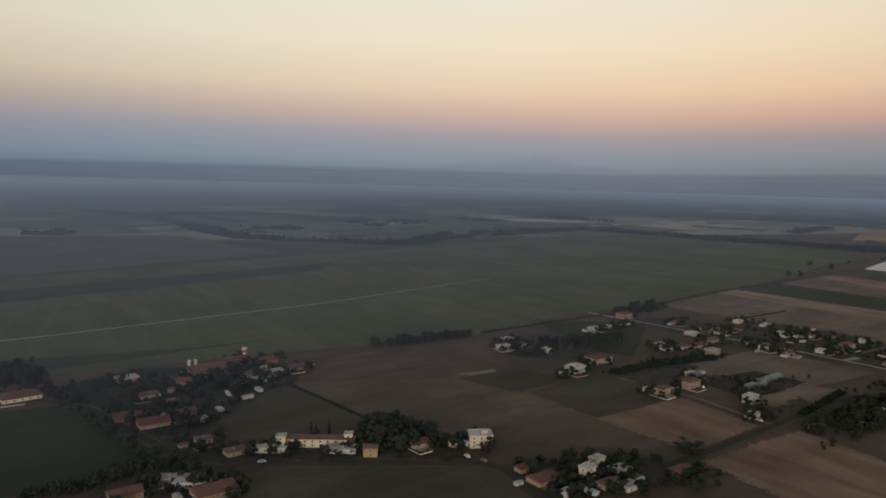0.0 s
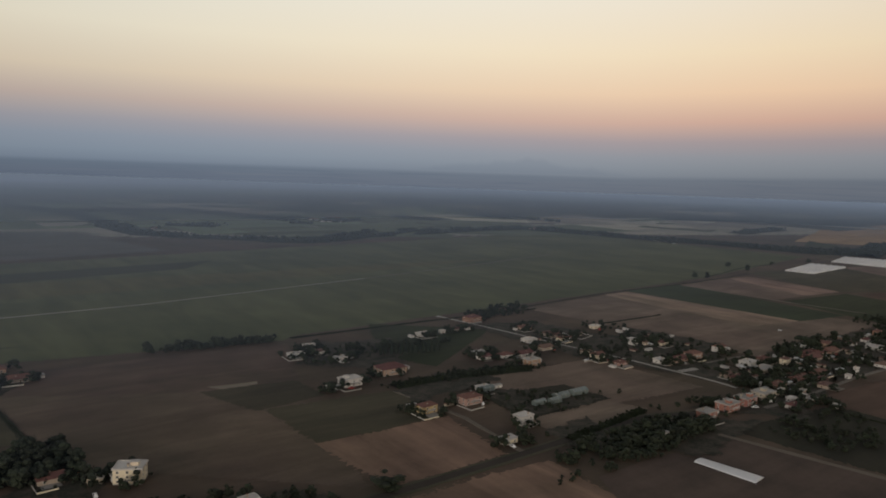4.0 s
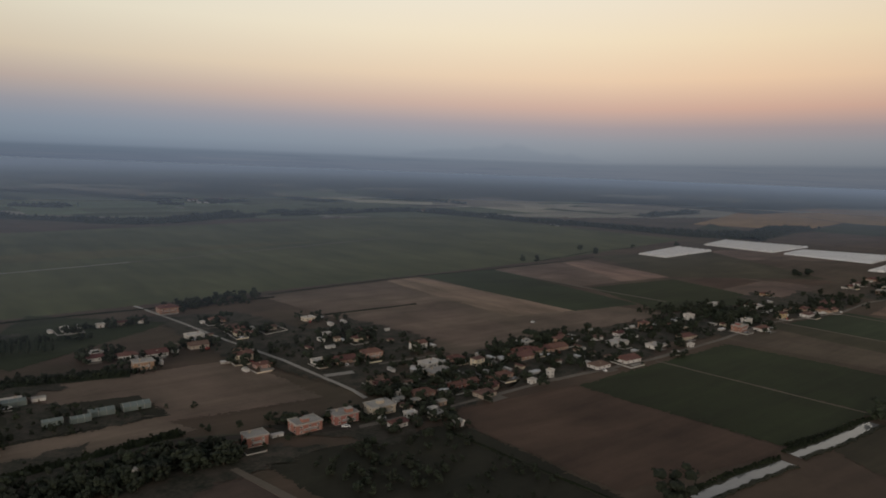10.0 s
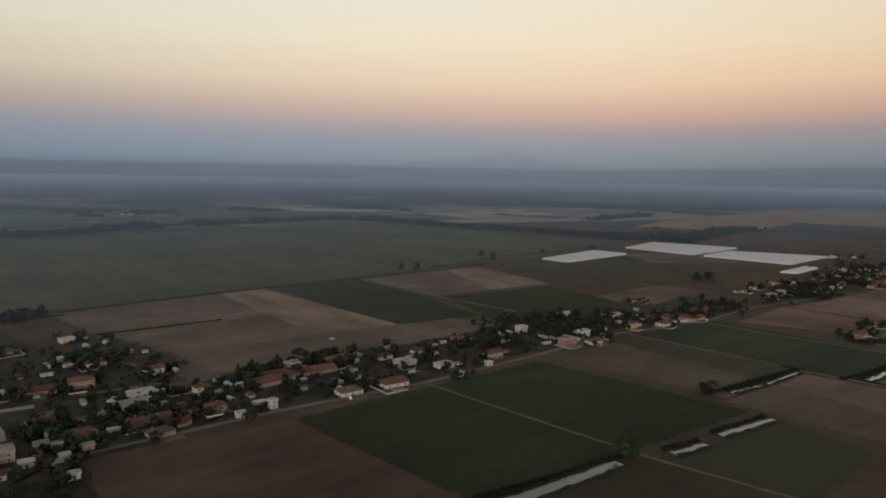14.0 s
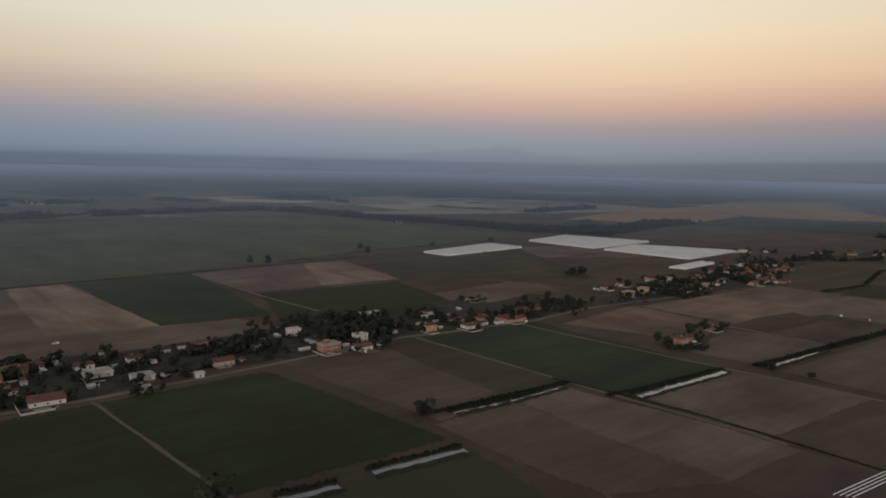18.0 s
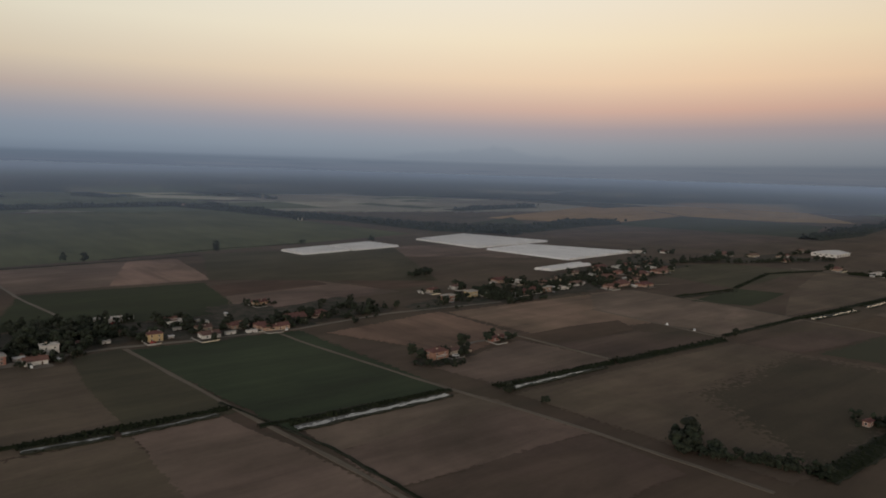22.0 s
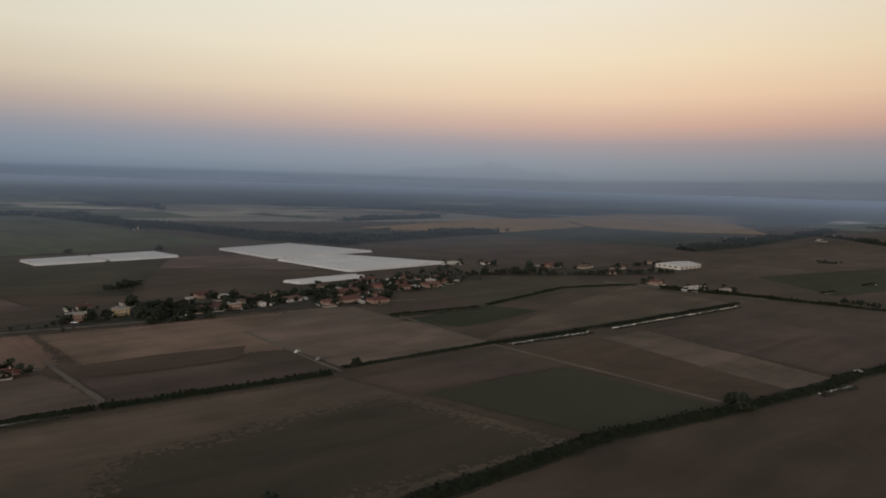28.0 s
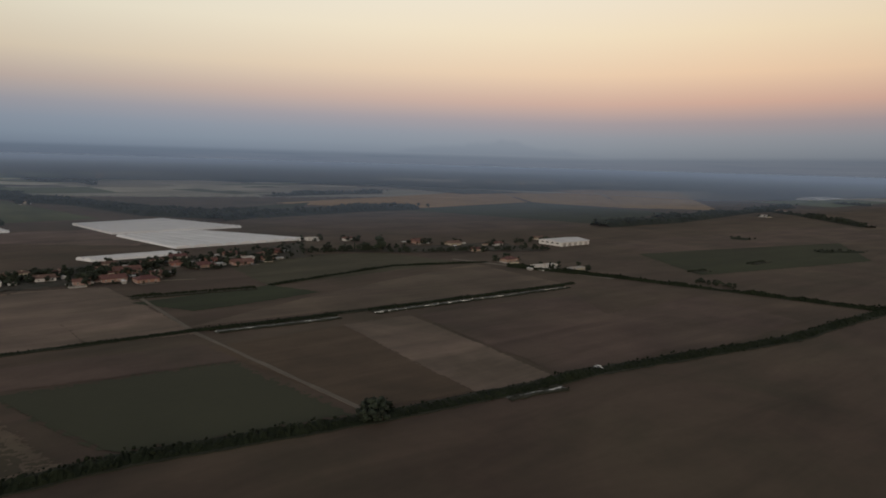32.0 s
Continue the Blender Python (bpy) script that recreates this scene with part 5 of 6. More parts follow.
house(2744, 1761, 18.1, 12.3, 1, "white", "gable")
house(1345, 825, 7.7, 5.2, 1, "white", "gable")
house(3028, 1798, 14.3, 9.7, 1, "white", "gable")
house(2934, 458, 49.2, 33.5, 1, "white", "flat")
house(3746, 688, 60.0, 40.8, 1, "white", "flat")
house(2262, 231, 13.8, 9.4, 1, "white", "flat")
field("stubble", (650, 3459), (1033, 3739), (914, 3204), (541, 3011))
field("stubble", (502, 2285), (819, 2336), (815, 2269), (505, 2225))
field("stubble", (387, 1911), (605, 2076), (726, 2009), (594, 1879))
field("stubble", (1121, 2084), (1246, 2008), (1217, 1891), (1065, 1940))
field("stubble", (1054, 1953), (1467, 2095), (1509, 2018), (1044, 1866))
field("stubble", (1459, 1834), (2090, 2011), (2165, 1839), (1420, 1677))
field("stubble", (3499, 4983), (3872, 5404), (3498, 4660), (3285, 4540))
field("stubble", (1848, 1737), (2409, 1915), (2266, 1635), (1773, 1525))
field("stubble", (10140, 7005), (10190, 5812), (8143, 4601), (7967, 5452))
field("stubble", (6485, 3516), (7221, 3345), (6336, 2954), (5614, 3015))
field("stubble", (7755, 5625), (9366, 5436), (8162, 4722), (6997, 4988))
field("stubble", (9604, 6169), (11443, 5488), (8713, 4048), (8126, 5046))
field("stubble", (10814, 6943), (8597, 4256), (7108, 3377), (8493, 5165))
field("stubble", (2396, 3040), (2785, 3266), (2639, 2922), (2284, 2747))
tree_row([(719, 1018), (991, 1155), (1311, 1119), (1348, 820), (1506, 582)], 14, 6)
tree_row([(453, 1414), (471, 1223), (618, 1080), (719, 1018)], 12, 6)
tree_row([(378, 2939), (899, 2946)], 12, 8)
tree_row([(404, 1850), (702, 1822), (872, 1525)], 12, 6)
tree_row([(1471, 1508), (1600, 1483)], 16, 7)
enclosure((550, 334), (565, 334), (566, 322), (549, 318))
enclosure((595, 192), (608, 190), (606, 180), (593, 181))

# plastic tunnels
tunnel_block((3659, 2769), (4248, 3074), (4329, 2285), (3942, 2112))
tunnel_block((3976, 2935), (4374, 3152), (4777, 2447), (4189, 2230))
tunnel_block((2985, 502), (3126, 507), (3106, 444), (2915, 438))
tunnel_block((3397, 2491), (3782, 2729), (4521, 2438), (4052, 2140))
# four blocks
tunnel_block((1328, 485), (1425, 508), (1470, 396), (1340, 387))
tunnel_block((1339, 371), (1418, 380), (1482, 276), (1356, 267))
tunnel_block((1277, 242), (1346, 249), (1349, 232), (1284, 226))
tunnel_block((1133, 461), (1190, 472), (1197, 430), (1138, 424))
tunnel_block((1195, 473), (1257, 485), (1266, 436), (1202, 430))
tunnel_block((415, 135), (422, 135), (426, 109), (417, 108), tall=0.8)
for u in range(4):
    tunnel_block((878 + u, -77.0 - 1.5 * u), (878 + u, -77.4 - 1.5 * u), (912 + u, -80.9 - 1.5 * u), (912 + u, -80.5 - 1.5 * u), tall=0.3)

# dark gardens of the villages
field("garden", (83, 426), (178, 451), (199, 401), (100, 321), lift=3)
field("garden", (52, 428), (66, 431), (99, 317), (84, 308), lift=3)
field("garden", (86, 317), (114, 308), (101, 255), (69, 276), lift=3)
field("garden", (186, 282), (209, 262), (197, 234), (168, 255), lift=3)
field("garden", (120, 296), (160, 273), (156, 258), (114, 288), lift=3)
field("garden", (203, 226), (263, 206), (286, 157), (195, 186), lift=3)
field("garden", (360, 414), (430, 396), (389, 309), (335, 360), lift=3)
field("garden", (501, 407), (562, 392), (595, 280), (507, 264), lift=3)
field("garden", (506, 277), (622, 337), (639, 254), (540, 189), lift=3)
field("scrub", (393, 215), (398, 253), (450, 244), (453, 214), lift=2)
field("garden", (399, 258), (420, 257), (452, 214), (393, 214), lift=3)
field("garden", (388, 172), (451, 180), (498, 145), (428, 132), lift=3)
field("garden", (476, 180), (544, 172), (554, 149), (516, 132), lift=3)
field("garden", (518, 141), (581, 219), (711, 230), (592, 152), lift=3)
field("garden", (595, 158), (711, 230), (857, 213), (718, 152), lift=3)
field("garden", (742, 173), (857, 213), (982, 210), (859, 153), lift=3)
field("garden", (824, 229), (923, 216), (876, 160), (804, 158), lift=3)
field("garden", (901, 190), (1056, 223), (1063, 165), (924, 147), lift=3)
field("garden", (959, 233), (1001, 241), (996, 150), (949, 158), lift=3)
field("garden", (1070, 171), (1183, 197), (1153, 138), (1068, 150), lift=3)
field("garden", (1154, 165), (1292, 220), (1241, 150), (1153, 138), lift=3)
field("garden", (1178, 150), (1341, 237), (1296, 130), (1196, 139), lift=3)
field("garden", (1322, 197), (1475, 270), (1433, 177), (1335, 153), lift=3)
field("garden", (992, 62), (1017, 77), (1033, 53), (1009, 46), lift=3)
field("garden", (1442, 207), (1637, 183), (1634, 112), (1507, 162), lift=3)
field("garden", (385, 199), (423, 203), (413, 160), (382, 158), lift=3)
field("garden", (357, 288), (429, 300), (430, 274), (357, 263), lift=3)
car(1177, 38, 32, "white")
car(1379, -141, 95, "white")
car(723, 256, 162, "white")
car(1178, 20, 34, "grey")
car(119, 282, 154, "white")
car(198, 238, 86, "white")
car(201, 230, 95, "grey")
canal([(1637, -25), (1656, -27)], 2.2)
canal([(1721, -27), (1748, -27)], 2.2)
track([(573, 229), (595, 228), (615, 226)], 2.2)
path([(517, 356), (539, 347)], 1.6)
path([(492, 327), (515, 322)], 1.6)
lane([(538, 226), (554, 224)], 4.5)
lane([(587, 196), (603, 197)], 6)

# long cream building beside the front road
house(148, 287, 35.0, 5.6, 2, "cream", "flat_tile", turn=-35)
house(127, 292, 14.6, 4.4, 1, "cream", "flat", turn=-35)
house(154, 274, 12.3, 5.5, 1, "white", "flat", turn=-35)
house(133, 293, 4.1, 4.1, 3, "cream", "flat", turn=-35)
house(160, 279, 3.6, 3.6, 3, "cream", "flat", turn=-35)
house(163, 264, 6.3, 5.1, 2, "yellow", "flat_tile", turn=-35)
house(212, 246, 10.5, 8.0, 3, "cream", "flat", turn=-30)
house(201, 251, 5.5, 3.6, 1, "cream", "flat", turn=-30)
house(208, 249, 4.5, 3.1, 1, "white", "flat")
house(187, 261, 9.3, 6.3, 1, "tan", "gable")

# first village
house(45, 432, 18.6, 12.6, 1, "cream", "hip")
house(100, 436, 11.7, 8.0, 1, "white", "flat")
house(103, 399, 10.2, 6.9, 1, "tan", "hip")
house(85, 369, 13.3, 9.1, 1, "red", "hip")
house(93, 354, 14.2, 9.7, 1, "red", "gable")
house(124, 409, 9.1, 6.1, 2, "orange", "hip")
house(146, 432, 21.0, 14.3, 1, "red", "gable")
house(170, 441, 18.1, 12.3, 1, "red", "gable")
house(185, 433, 12.4, 8.4, 1, "red", "hip")
house(178, 404, 12.0, 8.2, 1, "white", "flat")
house(195, 408, 11.1, 7.6, 1, "tan", "gable")
house(111, 360, 10.4, 7.1, 1, "red", "hip")
house(114, 346, 4.7, 3.2, 1, "white", "flat")
house(106, 319, 7.5, 5.1, 1, "white", "hip")
house(113, 298, 8.7, 5.9, 1, "tan", "gable")
house(84, 282, 16, 5, 1, "tan", "flat", turn=-35)
house(87, 275, 14, 4, 1, "white", "flat", turn=-35)
house(63, 280, 11.5, 7.8, 1, "orange", "gable")
house(92, 265, 15.6, 10.6, 1, "orange", "gable")
house(163, 409, 8.3, 5.6, 1, "cream", "gable")
house(110, 382, 5.7, 3.9, 1, "tan", "gable")
banded_tower(175, 445, 1.2, 8.5)
silo(139, 445, 1.1, 4.6)
silo(143, 445, 1.1, 4.6)

# hamlet on the front road
house(209, 213, 6.6, 4.5, 1, "red", "gable")
house(209, 201, 12.0, 8.2, 1, "red", "gable")
house(226, 192, 6.3, 4.3, 3, "cream", "flat")
house(240, 199, 6.1, 4.2, 2, "cream", "flat")
house(228, 182, 8.9, 6.1, 1, "tan", "gable")
house(234, 176, 7.9, 5.4, 1, "white", "flat")
house(245, 189, 7.8, 5.3, 1, "cream", "flat")
house(265, 173, 9.9, 6.7, 1, "red", "gable")
house(207, 186, 4.6, 3.1, 1, "white", "flat")
house(264, 164, 4.7, 3.2, 1, "tan", "gable")

# scattered villas
house(346, 380, 9.4, 6.4, 1, "white", "flat")
house(362, 379, 7.7, 5.2, 1, "white", "hip")
house(366, 358, 7.9, 5.4, 1, "white", "flat")
house(364, 396, 7.9, 5.3, 1, "white", "flat")
house(378, 318, 16.6, 11.3, 2, "pink", "hip")
house(345, 309, 11.5, 7.8, 2, "white", "flat")
house(332, 306, 5.6, 3.8, 1, "white", "flat")
house(355, 249, 9.0, 6.1, 2, "yellow", "hip")
house(351, 256, 5.1, 3.5, 1, "cream", "flat")
house(383, 249, 11.4, 7.7, 2, "pink", "hip")
house(404, 262, 7.6, 5.2, 1, "white", "flat")
house(362, 196, 7.4, 5.0, 1, "cream", "flat")
house(453, 323, 9.2, 6.3, 1, "white", "flat")
house(386, 211, 8.6, 5.8, 2, "white", "flat")
house(372, 168, 5.1, 3.5, 1, "white", "gable")

# brick blocks on the road
house(472, 165, 8.6, 6.4, 2, "brick", "flat")
house(495, 167, 11.6, 7.9, 2, "brick", "flat")
house(513, 167, 11.1, 7.5, 2, "brick", "flat")
house(532, 167, 11.8, 8.0, 2, "tan", "flat")
house(540, 155, 4.9, 3.3, 1, "white", "flat")
house(529, 149, 7.3, 5.0, 1, "white", "gable")

# hamlet along the lane
house(519, 410, 13.0, 8.8, 2, "orange", "hip")
house(510, 334, 10.0, 6.8, 1, "white", "flat")
house(449, 314, 8.5, 5.8, 1, "white", "gable")
house(465, 310, 9.5, 6.4, 1, "white", "hip")
house(466, 287, 9.9, 6.8, 2, "orange", "flat")
house(479, 307, 10.9, 7.4, 1, "white", "gable")
house(504, 312, 10.6, 7.2, 1, "tan", "gable")
house(515, 274, 8.7, 5.9, 2, "cream", "gable")
house(518, 257, 8.4, 5.7, 1, "pink", "hip")
house(536, 325, 8.3, 5.6, 1, "cream", "gable")
house(591, 341, 8.2, 5.6, 1, "cream", "flat")
house(547, 247, 8.4, 5.7, 1, "white", "flat")
house(560, 243, 12.1, 8.2, 1, "red", "gable")
house(577, 242, 10.9, 7.4, 2, "red", "hip")
house(600, 292, 9.7, 6.6, 1, "white", "hip")
house(580, 296, 5.4, 3.7, 1, "white", "flat")
house(611, 243, 9.1, 6.2, 2, "white", "gable")
house(554, 203, 7.7, 5.2, 1, "tan", "gable")
house(453, 387, 10.1, 6.8, 1, "white", "flat")
house(470, 387, 4.4, 3.0, 1, "white", "flat")
house(483, 387, 5.0, 3.4, 1, "tan", "gable")
house(495, 387, 4.4, 3.0, 1, "white", "gable")
house(537, 343, 6.9, 4.7, 1, "tan", "gable")
house(558, 330, 6.2, 4.2, 1, "tan", "gable")
glasshouse(432, 229, 9.9, 4.5, 1, "glass", "glass")
glasshouse(446, 229, 11.3, 5.1, 1, "glass", "glass")
glasshouse(404, 260, 9.9, 4.4, 1, "glass", "glass")
glasshouse(423, 225, 7.6, 3.4, 1, "glass", "glass")
glasshouse(413, 227, 7.6, 3.4, 1, "glass", "glass")

# village along the road
house(537, 367, 9.7, 6.6, 1, "red", "hip")
house(538, 336, 8.5, 5.8, 1, "tan", "gable")
house(553, 196, 7.6, 5.1, 1, "pink", "gable")
house(562, 175, 10.7, 7.3, 1, "red", "hip")
house(596, 212, 11.4, 7.8, 1, "white", "flat")
house(587, 158, 9.8, 6.6, 1, "tan", "hip")
house(598, 165, 6.6, 4.6, 1, "red", "gable")
house(616, 175, 8.8, 5.9, 1, "red", "hip")
house(614, 212, 9.1, 6.2, 1, "red", "hip")
house(619, 199, 6.9, 4.7, 2, "cream", "hip")
house(651, 196, 14.0, 9.6, 1, "red", "gable")
house(669, 200, 12.0, 8.1, 1, "red", "gable")
house(696, 206, 10.4, 7.1, 2, "red", "hip")
house(637, 161, 3.6, 2.5, 2, "white", "flat")
house(675, 159, 11.4, 7.7, 1, "white", "hip")
house(549, 148, 6.5, 4.4, 1, "tan", "flat")
house(551, 135, 3.8, 2.6, 1, "white", "flat")
house(592, 180, 6.1, 4.1, 1, "tan", "gable")
house(621, 159, 3.9, 2.7, 1, "white", "flat")
house(675, 217, 9.5, 6.4, 1, "white", "flat")
house(683, 199, 13.5, 9.1, 1, "red", "gable")
house(724, 201, 8.5, 5.8, 1, "white", "hip")
house(747, 200, 7.1, 4.8, 1, "white", "gable")
house(782, 205, 7.3, 5.0, 2, "orange", "hip")
house(741, 168, 9.5, 6.5, 1, "white", "flat")
house(737, 150, 3.7, 2.5, 1, "white", "flat")
house(763, 156, 3.8, 2.6, 1, "white", "flat")
house(726, 185, 12.1, 8.2, 1, "white", "flat")
house(700, 158, 13.3, 9.0, 1, "white", "gable")
house(836, 203, 7.1, 4.9, 2, "white", "flat")
house(836, 163, 10.5, 7.0, 2, "brick", "flat")
house(852, 155, 9.5, 6.5, 1, "white", "gable")
house(861, 171, 7.5, 5.1, 2, "white", "flat")
house(780, 171, 10.3, 7.0, 1, "tan", "gable")
house(658, 203, 12.8, 8.7, 1, "red", "gable")
house(704, 214, 10.0, 6.8, 1, "red", "hip")
house(930, 199, 4.2, 2.9, 1, "white", "hip")
house(894, 225, 6.3, 4.3, 1, "white", "flat")
house(929, 204, 8.1, 5.5, 1, "white", "gable")
house(909, 168, 7.5, 5.1, 2, "yellow", "hip")
house(935, 160, 10.0, 6.8, 1, "white", "gable")
house(938, 176, 8.0, 5.4, 1, "tan", "gable")
house(957, 173, 10.5, 7.2, 1, "red", "hip")
house(992, 174, 13.7, 9.3, 1, "red", "gable")
house(1011, 176, 11.0, 7.5, 1, "red", "hip")
house(968, 165, 8.9, 6.1, 1, "red", "gable")
house(1088, -107, 3.6, 2.5, 1, "red", "gable")

house(588, 175, 17.0, 5.5, 1, "brick", "gable")
house(590, 198, 13.5, 8.5, 1, "tan", "flat")
house(905, 222, 9.0, 6.0, 1, "white", "flat")
house(931, 198, 11.0, 6.0, 1, "white", "flat")
house(592, 278, 9.5, 6.0, 1, "cream", "hip")
house(972, 158, 15.0, 6.5, 1, "red", "gable")

# farmstead beside the cross road
house(1010, 61, 9.8, 6.7, 2, "orange", "hip")
house(1022, 63, 7.6, 5.1, 1, "tan", "gable")
house(1060, 70, 9.8, 2.9, 1, "brick", "gable")

# second village
house(995, 225, 8.5, 5.8, 1, "orange", "gable")
house(1110, 169, 9.3, 6.3, 2, "orange", "flat")
house(1135, 173, 8.4, 5.7, 2, "yellow", "flat")
house(1148, 204, 8.4, 5.7, 1, "white", "hip")
house(1122, 201, 7.6, 5.2, 1, "tan", "gable")
house(1149, 168, 7.3, 5.0, 1, "white", "flat")
house(1201, 209, 13.3, 9.0, 1, "red", "gable")
house(1198, 158, 8.8, 6.0, 2, "orange", "flat")
house(1208, 198, 7.6, 5.1, 1, "white", "flat")
house(1233, 178, 8.2, 5.6, 2, "cream", "hip")
house(1190, 164, 10.0, 6.8, 1, "tan", "gable")
house(1243, 165, 11.2, 7.6, 1, "white", "gable")
house(1276, 145, 14.2, 9.6, 1, "red", "gable")
house(1292, 172, 15.7, 10.6, 1, "orange", "gable")
house(1292, 133, 13.2, 9.0, 1, "orange", "hip")
house(1342, 170, 13.2, 9.0, 1, "red", "hip")
house(1369, 169, 14.3, 9.7, 1, "red", "gable")
house(1399, 200, 7.6, 5.1, 1, "white", "hip")
house(1482, 271, 10.5, 7.2, 1, "white", "flat")
house(1511, 255, 8.2, 5.6, 1, "white", "gable")
house(1340, 215, 11.4, 7.8, 1, "tan", "gable")
house(1379, 212, 9.8, 6.6, 1, "red", "gable")
house(1561, 211, 14.8, 10.1, 1, "red", "gable")
house(1581, 185, 13.2, 9.0, 1, "tan", "gable")
house(1616, 164, 10.3, 7.0, 1, "white", "gable")
house(1688, 178, 11.3, 7.7, 1, "tan", "gable")
house(1554, 85, 12.6, 8.6, 1, "red", "hip")
house(1571, 143, 8.7, 5.9, 1, "red", "gable")
house(2404, 271, 20.0, 13.6, 1, "cream", "gable")
house(1334, 784, 6.2, 4.2, 2, "cream", "hip")
hall(1685, 142, 40.4, 28.3, 1, "white", "hall")
house(1553, 47, 21.8, 6.5, 1, "white", "flat")
house(1563, 26, 17.4, 5.2, 1, "tan", "flat")
house(990, 1505, 31.7, 21.5, 1, "cream", "gable")
house(925, 1481, 20.5, 14.0, 1, "white", "gable")
house(520, 1315, 8.6, 5.8, 1, "white", "gable")
house(800, 2152, 5.6, 3.8, 3, "white", "flat")

# small stores and huts in the gardens
house(624, 192, 4.0, 2.7, 1, "red", "flat")
house(651, 209, 3.5, 2.4, 1, "white", "flat")
house(561, 159, 4.0, 2.7, 1, "red", "flat")
house(552, 181, 3.5, 2.4, 1, "white", "flat")
house(659, 215, 3.5, 2.4, 1, "white", "flat")
house(593, 188, 3.5, 2.4, 1, "white", "flat")
house(667, 206, 3.5, 2.4, 1, "tan", "gable")
house(552, 167, 3.5, 2.4, 1, "tan", "flat")
house(651, 216, 3.7, 2.5, 1, "cream", "gable")
house(552, 154, 3.5, 2.4, 1, "white", "flat")
house(606, 174, 4.0, 2.7, 1, "red", "gable")
house(565, 190, 3.5, 2.4, 1, "white", "gable")
house(800, 196, 4.4, 3.0, 1, "white", "gable")
house(691, 177, 3.5, 2.4, 1, "white", "gable")
house(778, 197, 4.1, 2.8, 1, "white", "gable")
house(710, 219, 4.0, 2.7, 1, "red", "gable")
house(737, 214, 4.6, 3.1, 1, "red", "flat")
house(660, 176, 3.5, 2.4, 1, "white", "gable")
house(693, 167, 3.6, 2.4, 1, "tan", "gable")
house(870, 161, 3.9, 2.6, 1, "cream", "flat")
house(839, 177, 4.4, 3.0, 1, "cream", "gable")
house(797, 191, 4.3, 2.9, 1, "white", "gable")
house(805, 186, 4.5, 3.0, 1, "red", "flat")
house(899, 189, 3.5, 2.4, 1, "cream", "gable")
house(521, 287, 3.5, 2.4, 1, "cream", "gable")
house(579, 283, 3.5, 2.4, 1, "cream", "gable")
house(518, 289, 3.5, 2.4, 1, "tan", "gable")
house(542, 323, 3.5, 2.4, 1, "white", "gable")
house(155, 391, 3.7, 2.5, 1, "white", "gable")
house(149, 416, 3.5, 2.4, 1, "white", "gable")
house(149, 394, 4.1, 2.8, 1, "red", "gable")
house(115, 402, 4.1, 2.8, 1, "red", "gable")
house(148, 410, 3.5, 2.4, 1, "white", "gable")
house(1307, 183, 4.8, 3.3, 1, "tan", "gable")
for x, y, w, wall, roof in ((1164, 158, 7, "white", "flat"), (1176, 163, 9, "brick", "gable"), (1216, 158, 7, "white", "flat"), (1223, 182, 7, "white", "gable"), (1208, 172, 8, "tan", "gable"), (1252, 181, 6, "cream", "hip"),
                            (1258, 142, 9, "pink", "gable"), (1289, 203, 9, "tan", "gable"), (1304, 150, 8, "pink", "gable"), (1312, 196, 8, "white", "gable"), (1329, 186, 9, "brick", "hip"), (1329, 206, 7, "cream", "gable"),
                            (1355, 190, 8, "brick", "gable"), (1381, 186, 9, "white", "flat"), (1393, 178, 8, "red", "gable"), (1416, 212, 9, "brick", "gable")):
    house(x, y, w, w * 0.68, 1, wall, roof)
house(1320, 204, 3.6, 2.4, 1, "cream", "gable")
house(1267, 154, 4.0, 2.7, 1, "tan", "gable")
house(1280, 164, 4.0, 2.7, 1, "cream", "gable")

# trees
grove(36, 6, [(267, 434), (352, 425)], "round")
grove(10, 5, [(358, 404), (373, 351)], "round")
grove(12, 5, [(405, 372), (458, 363)], "round")
grove(34, 7.5, [(178, 301), (197, 293), (200, 252), (166, 265)], "broad")
grove(40, 4.8, [(88, 411), (177, 439), (189, 397), (102, 327)], "round")
grove(22, 5, [(57, 422), (91, 315)], "round")
grove(46, 5, [(57, 440), (68, 436), (94, 312), (78, 311)], "round")
grove(26, 4.6, [(82, 307), (46, 297)], "round")
grove(12, 4.6, [(46, 297), (30, 299)], "round")
grove(20, 5, [(38, 468), (60, 456), (64, 500), (42, 512)], "round")
grove(30, 4.2, [(70, 446), (113, 456), (132, 365), (92, 330)], "round")
grove(26, 4, [(47, 296), (92, 303)], "round")
grove(18, 5, [(92, 321), (114, 308), (101, 261), (81, 280)], "round")
grove(14, 5, [(40, 493), (57, 489), (65, 425), (37, 455)], "round")
grove(48, 4.5, [(209, 222), (260, 204), (284, 158), (202, 181)], "round")
grove(18, 4.5, [(355, 172), (467, 167), (436, 146), (347, 147)], "round")
grove(28, 6, [(528, 432), (601, 449), (592, 410), (533, 411)], "round")
grove(32, 3.6, [(510, 301), (616, 341), (601, 277), (515, 259)], "round")
grove(22, 3.8, [(583, 287), (641, 270), (607, 214), (547, 205)], "round")
grove(18, 4.5, [(540, 189), (577, 175)], "round")
grove(26, 4, [(333, 389), (395, 387), (435, 360), (347, 352)], "round")
grove(20, 3.5, [(398, 251), (419, 251), (483, 206), (393, 215)], "round")
grove(60, 6, [(370, 174), (452, 176), (464, 154), (395, 146)], "broad")
grove(30, 3.6, [(480, 138), (510, 142), (520, 98), (484, 97)], "round")
grove(10, 5, [(481, 170), (531, 158)], "round")
grove(8, 5, [(486, 185), (498, 164)], "round")
grove(44, 4.2, [(518, 153), (578, 210), (707, 225), (595, 158)], "round")
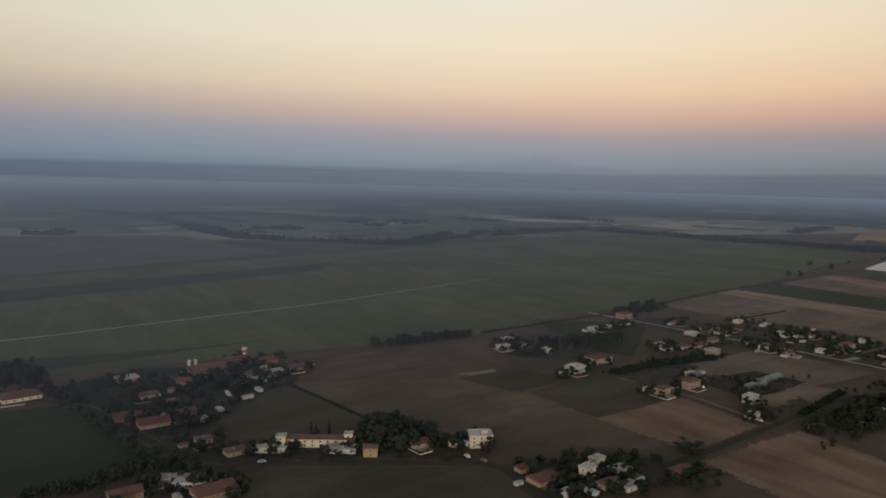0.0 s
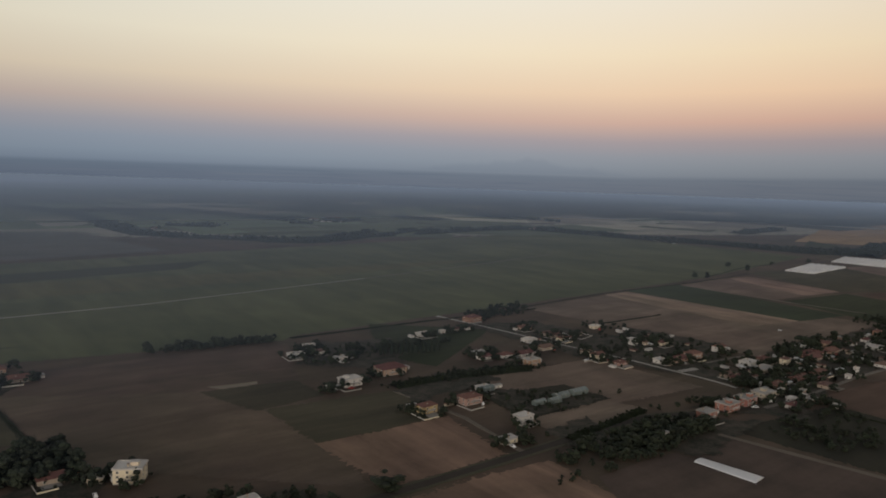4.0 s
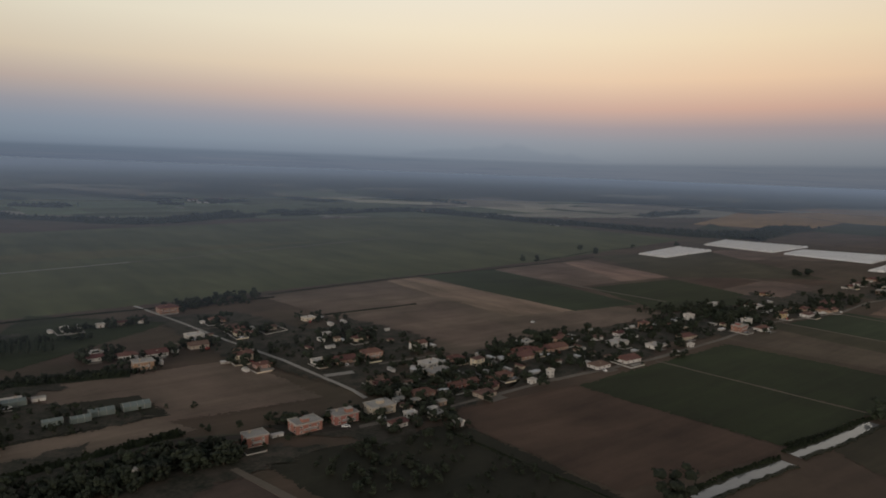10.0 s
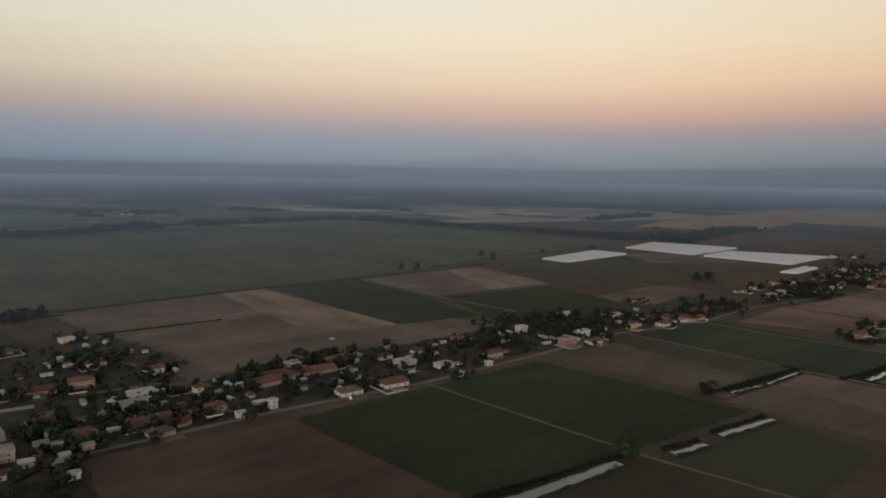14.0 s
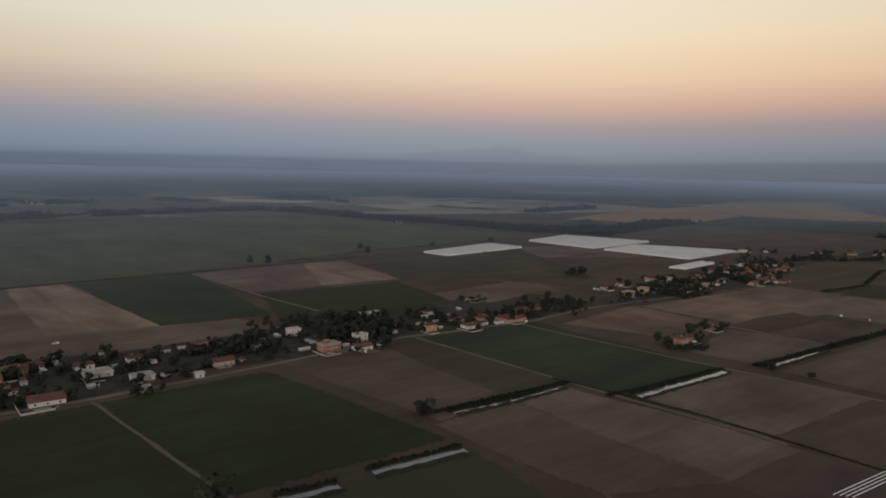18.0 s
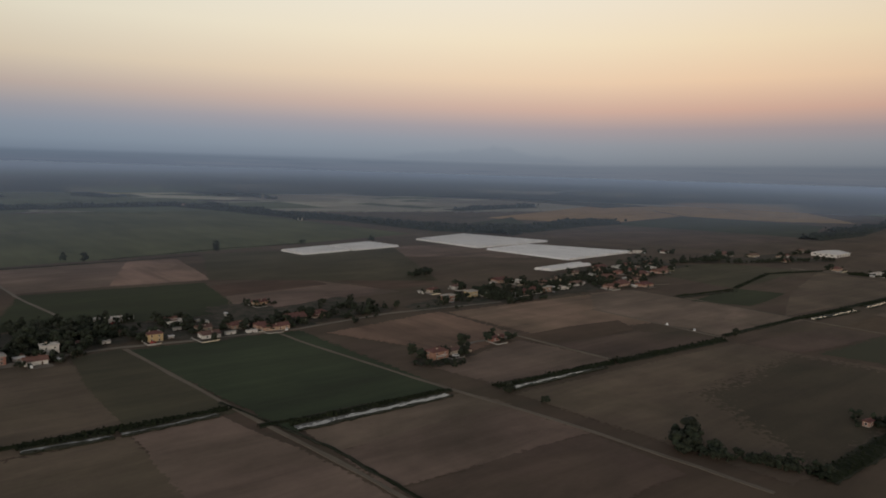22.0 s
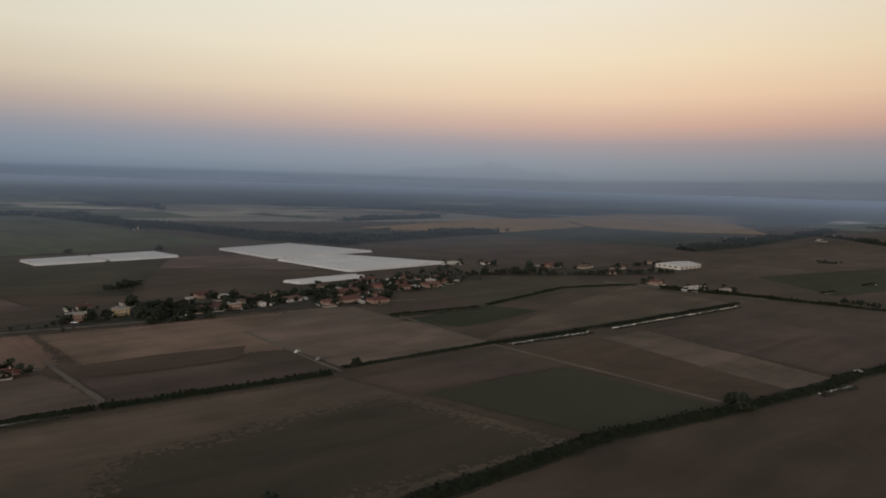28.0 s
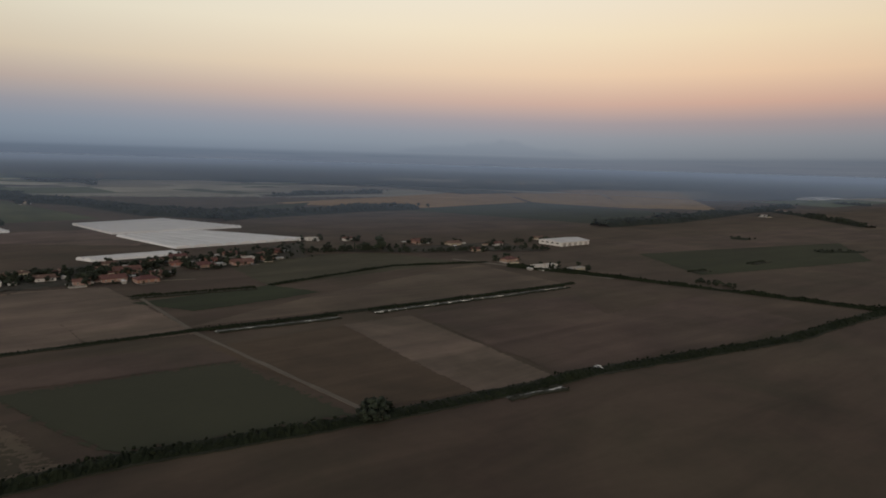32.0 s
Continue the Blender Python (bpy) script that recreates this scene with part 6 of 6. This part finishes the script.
grove(44, 4.2, [(603, 174), (706, 223), (850, 207), (720, 154)], "round")
grove(10, 7, [(680, 213), (701, 217)], "round")
grove(22, 4.4, [(790, 224), (975, 206), (866, 158), (802, 161)], "round")
grove(14, 7, [(854, 200), (895, 197), (871, 170), (837, 176)], "round")
grove(30, 5.2, [(946, 181), (1042, 211), (1067, 170), (1021, 142)], "round")
grove(14, 3.6, [(824, 244), (872, 252), (865, 228), (812, 208)], "round")
grove(30, 6.2, [(853, 240), (905, 222), (890, 180), (852, 192)], "broad")
grove(12, 5.2, [(781, 184), (812, 214), (820, 195), (808, 171)], "broad")
grove(22, 6, [(862, 210), (906, 202), (881, 167), (842, 176)], "round")
grove(10, 3.6, [(1069, 168), (1174, 183), (1153, 138), (1068, 150)], "round")
grove(44, 5.6, [(1137, 150), (1160, 140), (1180, 178), (1152, 196)], "broad")
grove(14, 4.4, [(1206, 190), (1230, 170)], "round")
grove(18, 4.4, [(1250, 172), (1290, 205), (1296, 190), (1262, 150)], "round")
grove(9, 4.2, [(1155, 268), (1180, 284)], "round")
grove(14, 4, [(1157, 170), (1278, 204), (1241, 150), (1153, 138)], "round")
grove(16, 5, [(1144, 168), (1185, 183), (1178, 137), (1140, 136)], "round")
grove(18, 4, [(1179, 155), (1332, 218), (1304, 145), (1197, 144)], "round")
grove(20, 4.6, [(1325, 205), (1467, 259), (1433, 177), (1335, 153)], "round")
grove(16, 6, [(1438, 201), (1528, 184)], "round")
grove(22, 5, [(1497, 172), (1644, 120)], "round")
grove(8, 5, [(1640, 171), (1698, 167)], "round")
grove(10, 3.5, [(1601, -50), (1602, -78)], "round")
grove(8, 8, [(1011, -69), (1018, -71), (1010, -81), (1002, -79)], "round")
grove(22, 4, [(1009, -84), (1027, -115)], "round")
grove(10, 5, [(1279, -124), (1293, -128), (1279, -138), (1271, -136)], "round")
grove(8, 3, [(995, 56), (1014, 45)], "round")
grove(36, 3, [(398, 300), (459, 293), (452, 282), (396, 285)], "round")
grove(10, 4, [(355, 195), (470, 191), (485, 176), (360, 178)], "round")
grove(24, 4.5, [(423, 172), (463, 174), (462, 158), (427, 154)], "round")
grove(26, 3.2, [(522, 136), (548, 130), (550, 62), (500, 66)], "round")
tree(152, 301, 6.9, "cypress")
tree(154, 300, 6.3, "cypress")
tree(159, 296, 6.9, "cypress")
tree(136, 284, 3.2, "cypress")
tree(148, 277, 3.2, "cypress")
tree(132, 282, 3.2, "bush")
tree(149, 270, 3.7, "bush")
tree(290, 186, 6.4, "bush", 1.9)
tree(569, 42, 12.9, "bush", 1.0)
tree(720, 32, 10.5, "bush", 1.1)
tree(817, 57, 5.8, "bush", 1.2)
tree(819, 57, 6.5, "bush", 1.2)
tree(1004, -17, 3.6, "round")
tree(1003, -16, 3.2, "round")
tree(1184, -3, 5.9, "round")
tree(1266, 491, 7.6, "broad")
tree(1002, 3, 5.2, "bush")
tree(933, 473, 9.0, "round")
tree(948, 465, 9.1, "round")
tree(1073, 483, 9.5, "round")
tree(1089, 521, 7.4, "broad")
tree(1183, 506, 5.7, "broad")
tree(1164, 262, 8.1, "round")
tree(1152, 264, 4.5, "broad")
tree(1162, 258, 7.7, "umbrella")
tree(1167, 261, 7.5, "round")
tree(1002, 70, 6.9, "round")
tree(1034, 68, 8.1, "round")
tree(1497, 180, 13.0, "round")
tree(1475, 201, 7.0, "cypress")
tree(1482, 197, 7.0, "cypress")
tree(1489, 193, 7.0, "cypress")
tree(542, 363, 7.8, "umbrella")
tree(680, 218, 9.6, "umbrella")
water_tower(425, 156, 5.5)
tree(395, 355, 8.6, "cypress", 1.5)
tree(398, 354, 8.6, "cypress", 1.5)
tree(402, 353, 8.6, "cypress", 1.5)
tree(405, 352, 8.6, "cypress", 1.5)
tree(409, 351, 8.6, "cypress", 1.5)
tree(413, 350, 8.6, "cypress", 1.5)
tree(416, 349, 8.6, "cypress", 1.5)
tree(420, 348, 8.7, "cypress", 1.5)
tree(424, 347, 8.7, "cypress", 1.5)
tree(428, 346, 8.7, "cypress", 1.5)
tree(431, 345, 8.7, "cypress", 1.5)
tree(435, 344, 8.7, "cypress", 1.5)

# sheds and stores between the houses
village_sheds(16, (518, 153), (578, 210), (707, 225), (595, 158))
village_sheds(16, (603, 174), (706, 223), (850, 207), (720, 154))
village_sheds(12, (800, 165), (850, 215), (980, 206), (870, 160))
village_sheds(10, (506, 277), (610, 330), (630, 254), (545, 195))
village_sheds(10, (95, 330), (110, 440), (190, 425), (160, 375))
village_sheds(10, (1160, 150), (1180, 195), (1330, 210), (1300, 145))
village_sheds(6, (1325, 165), (1330, 205), (1440, 240), (1430, 180))
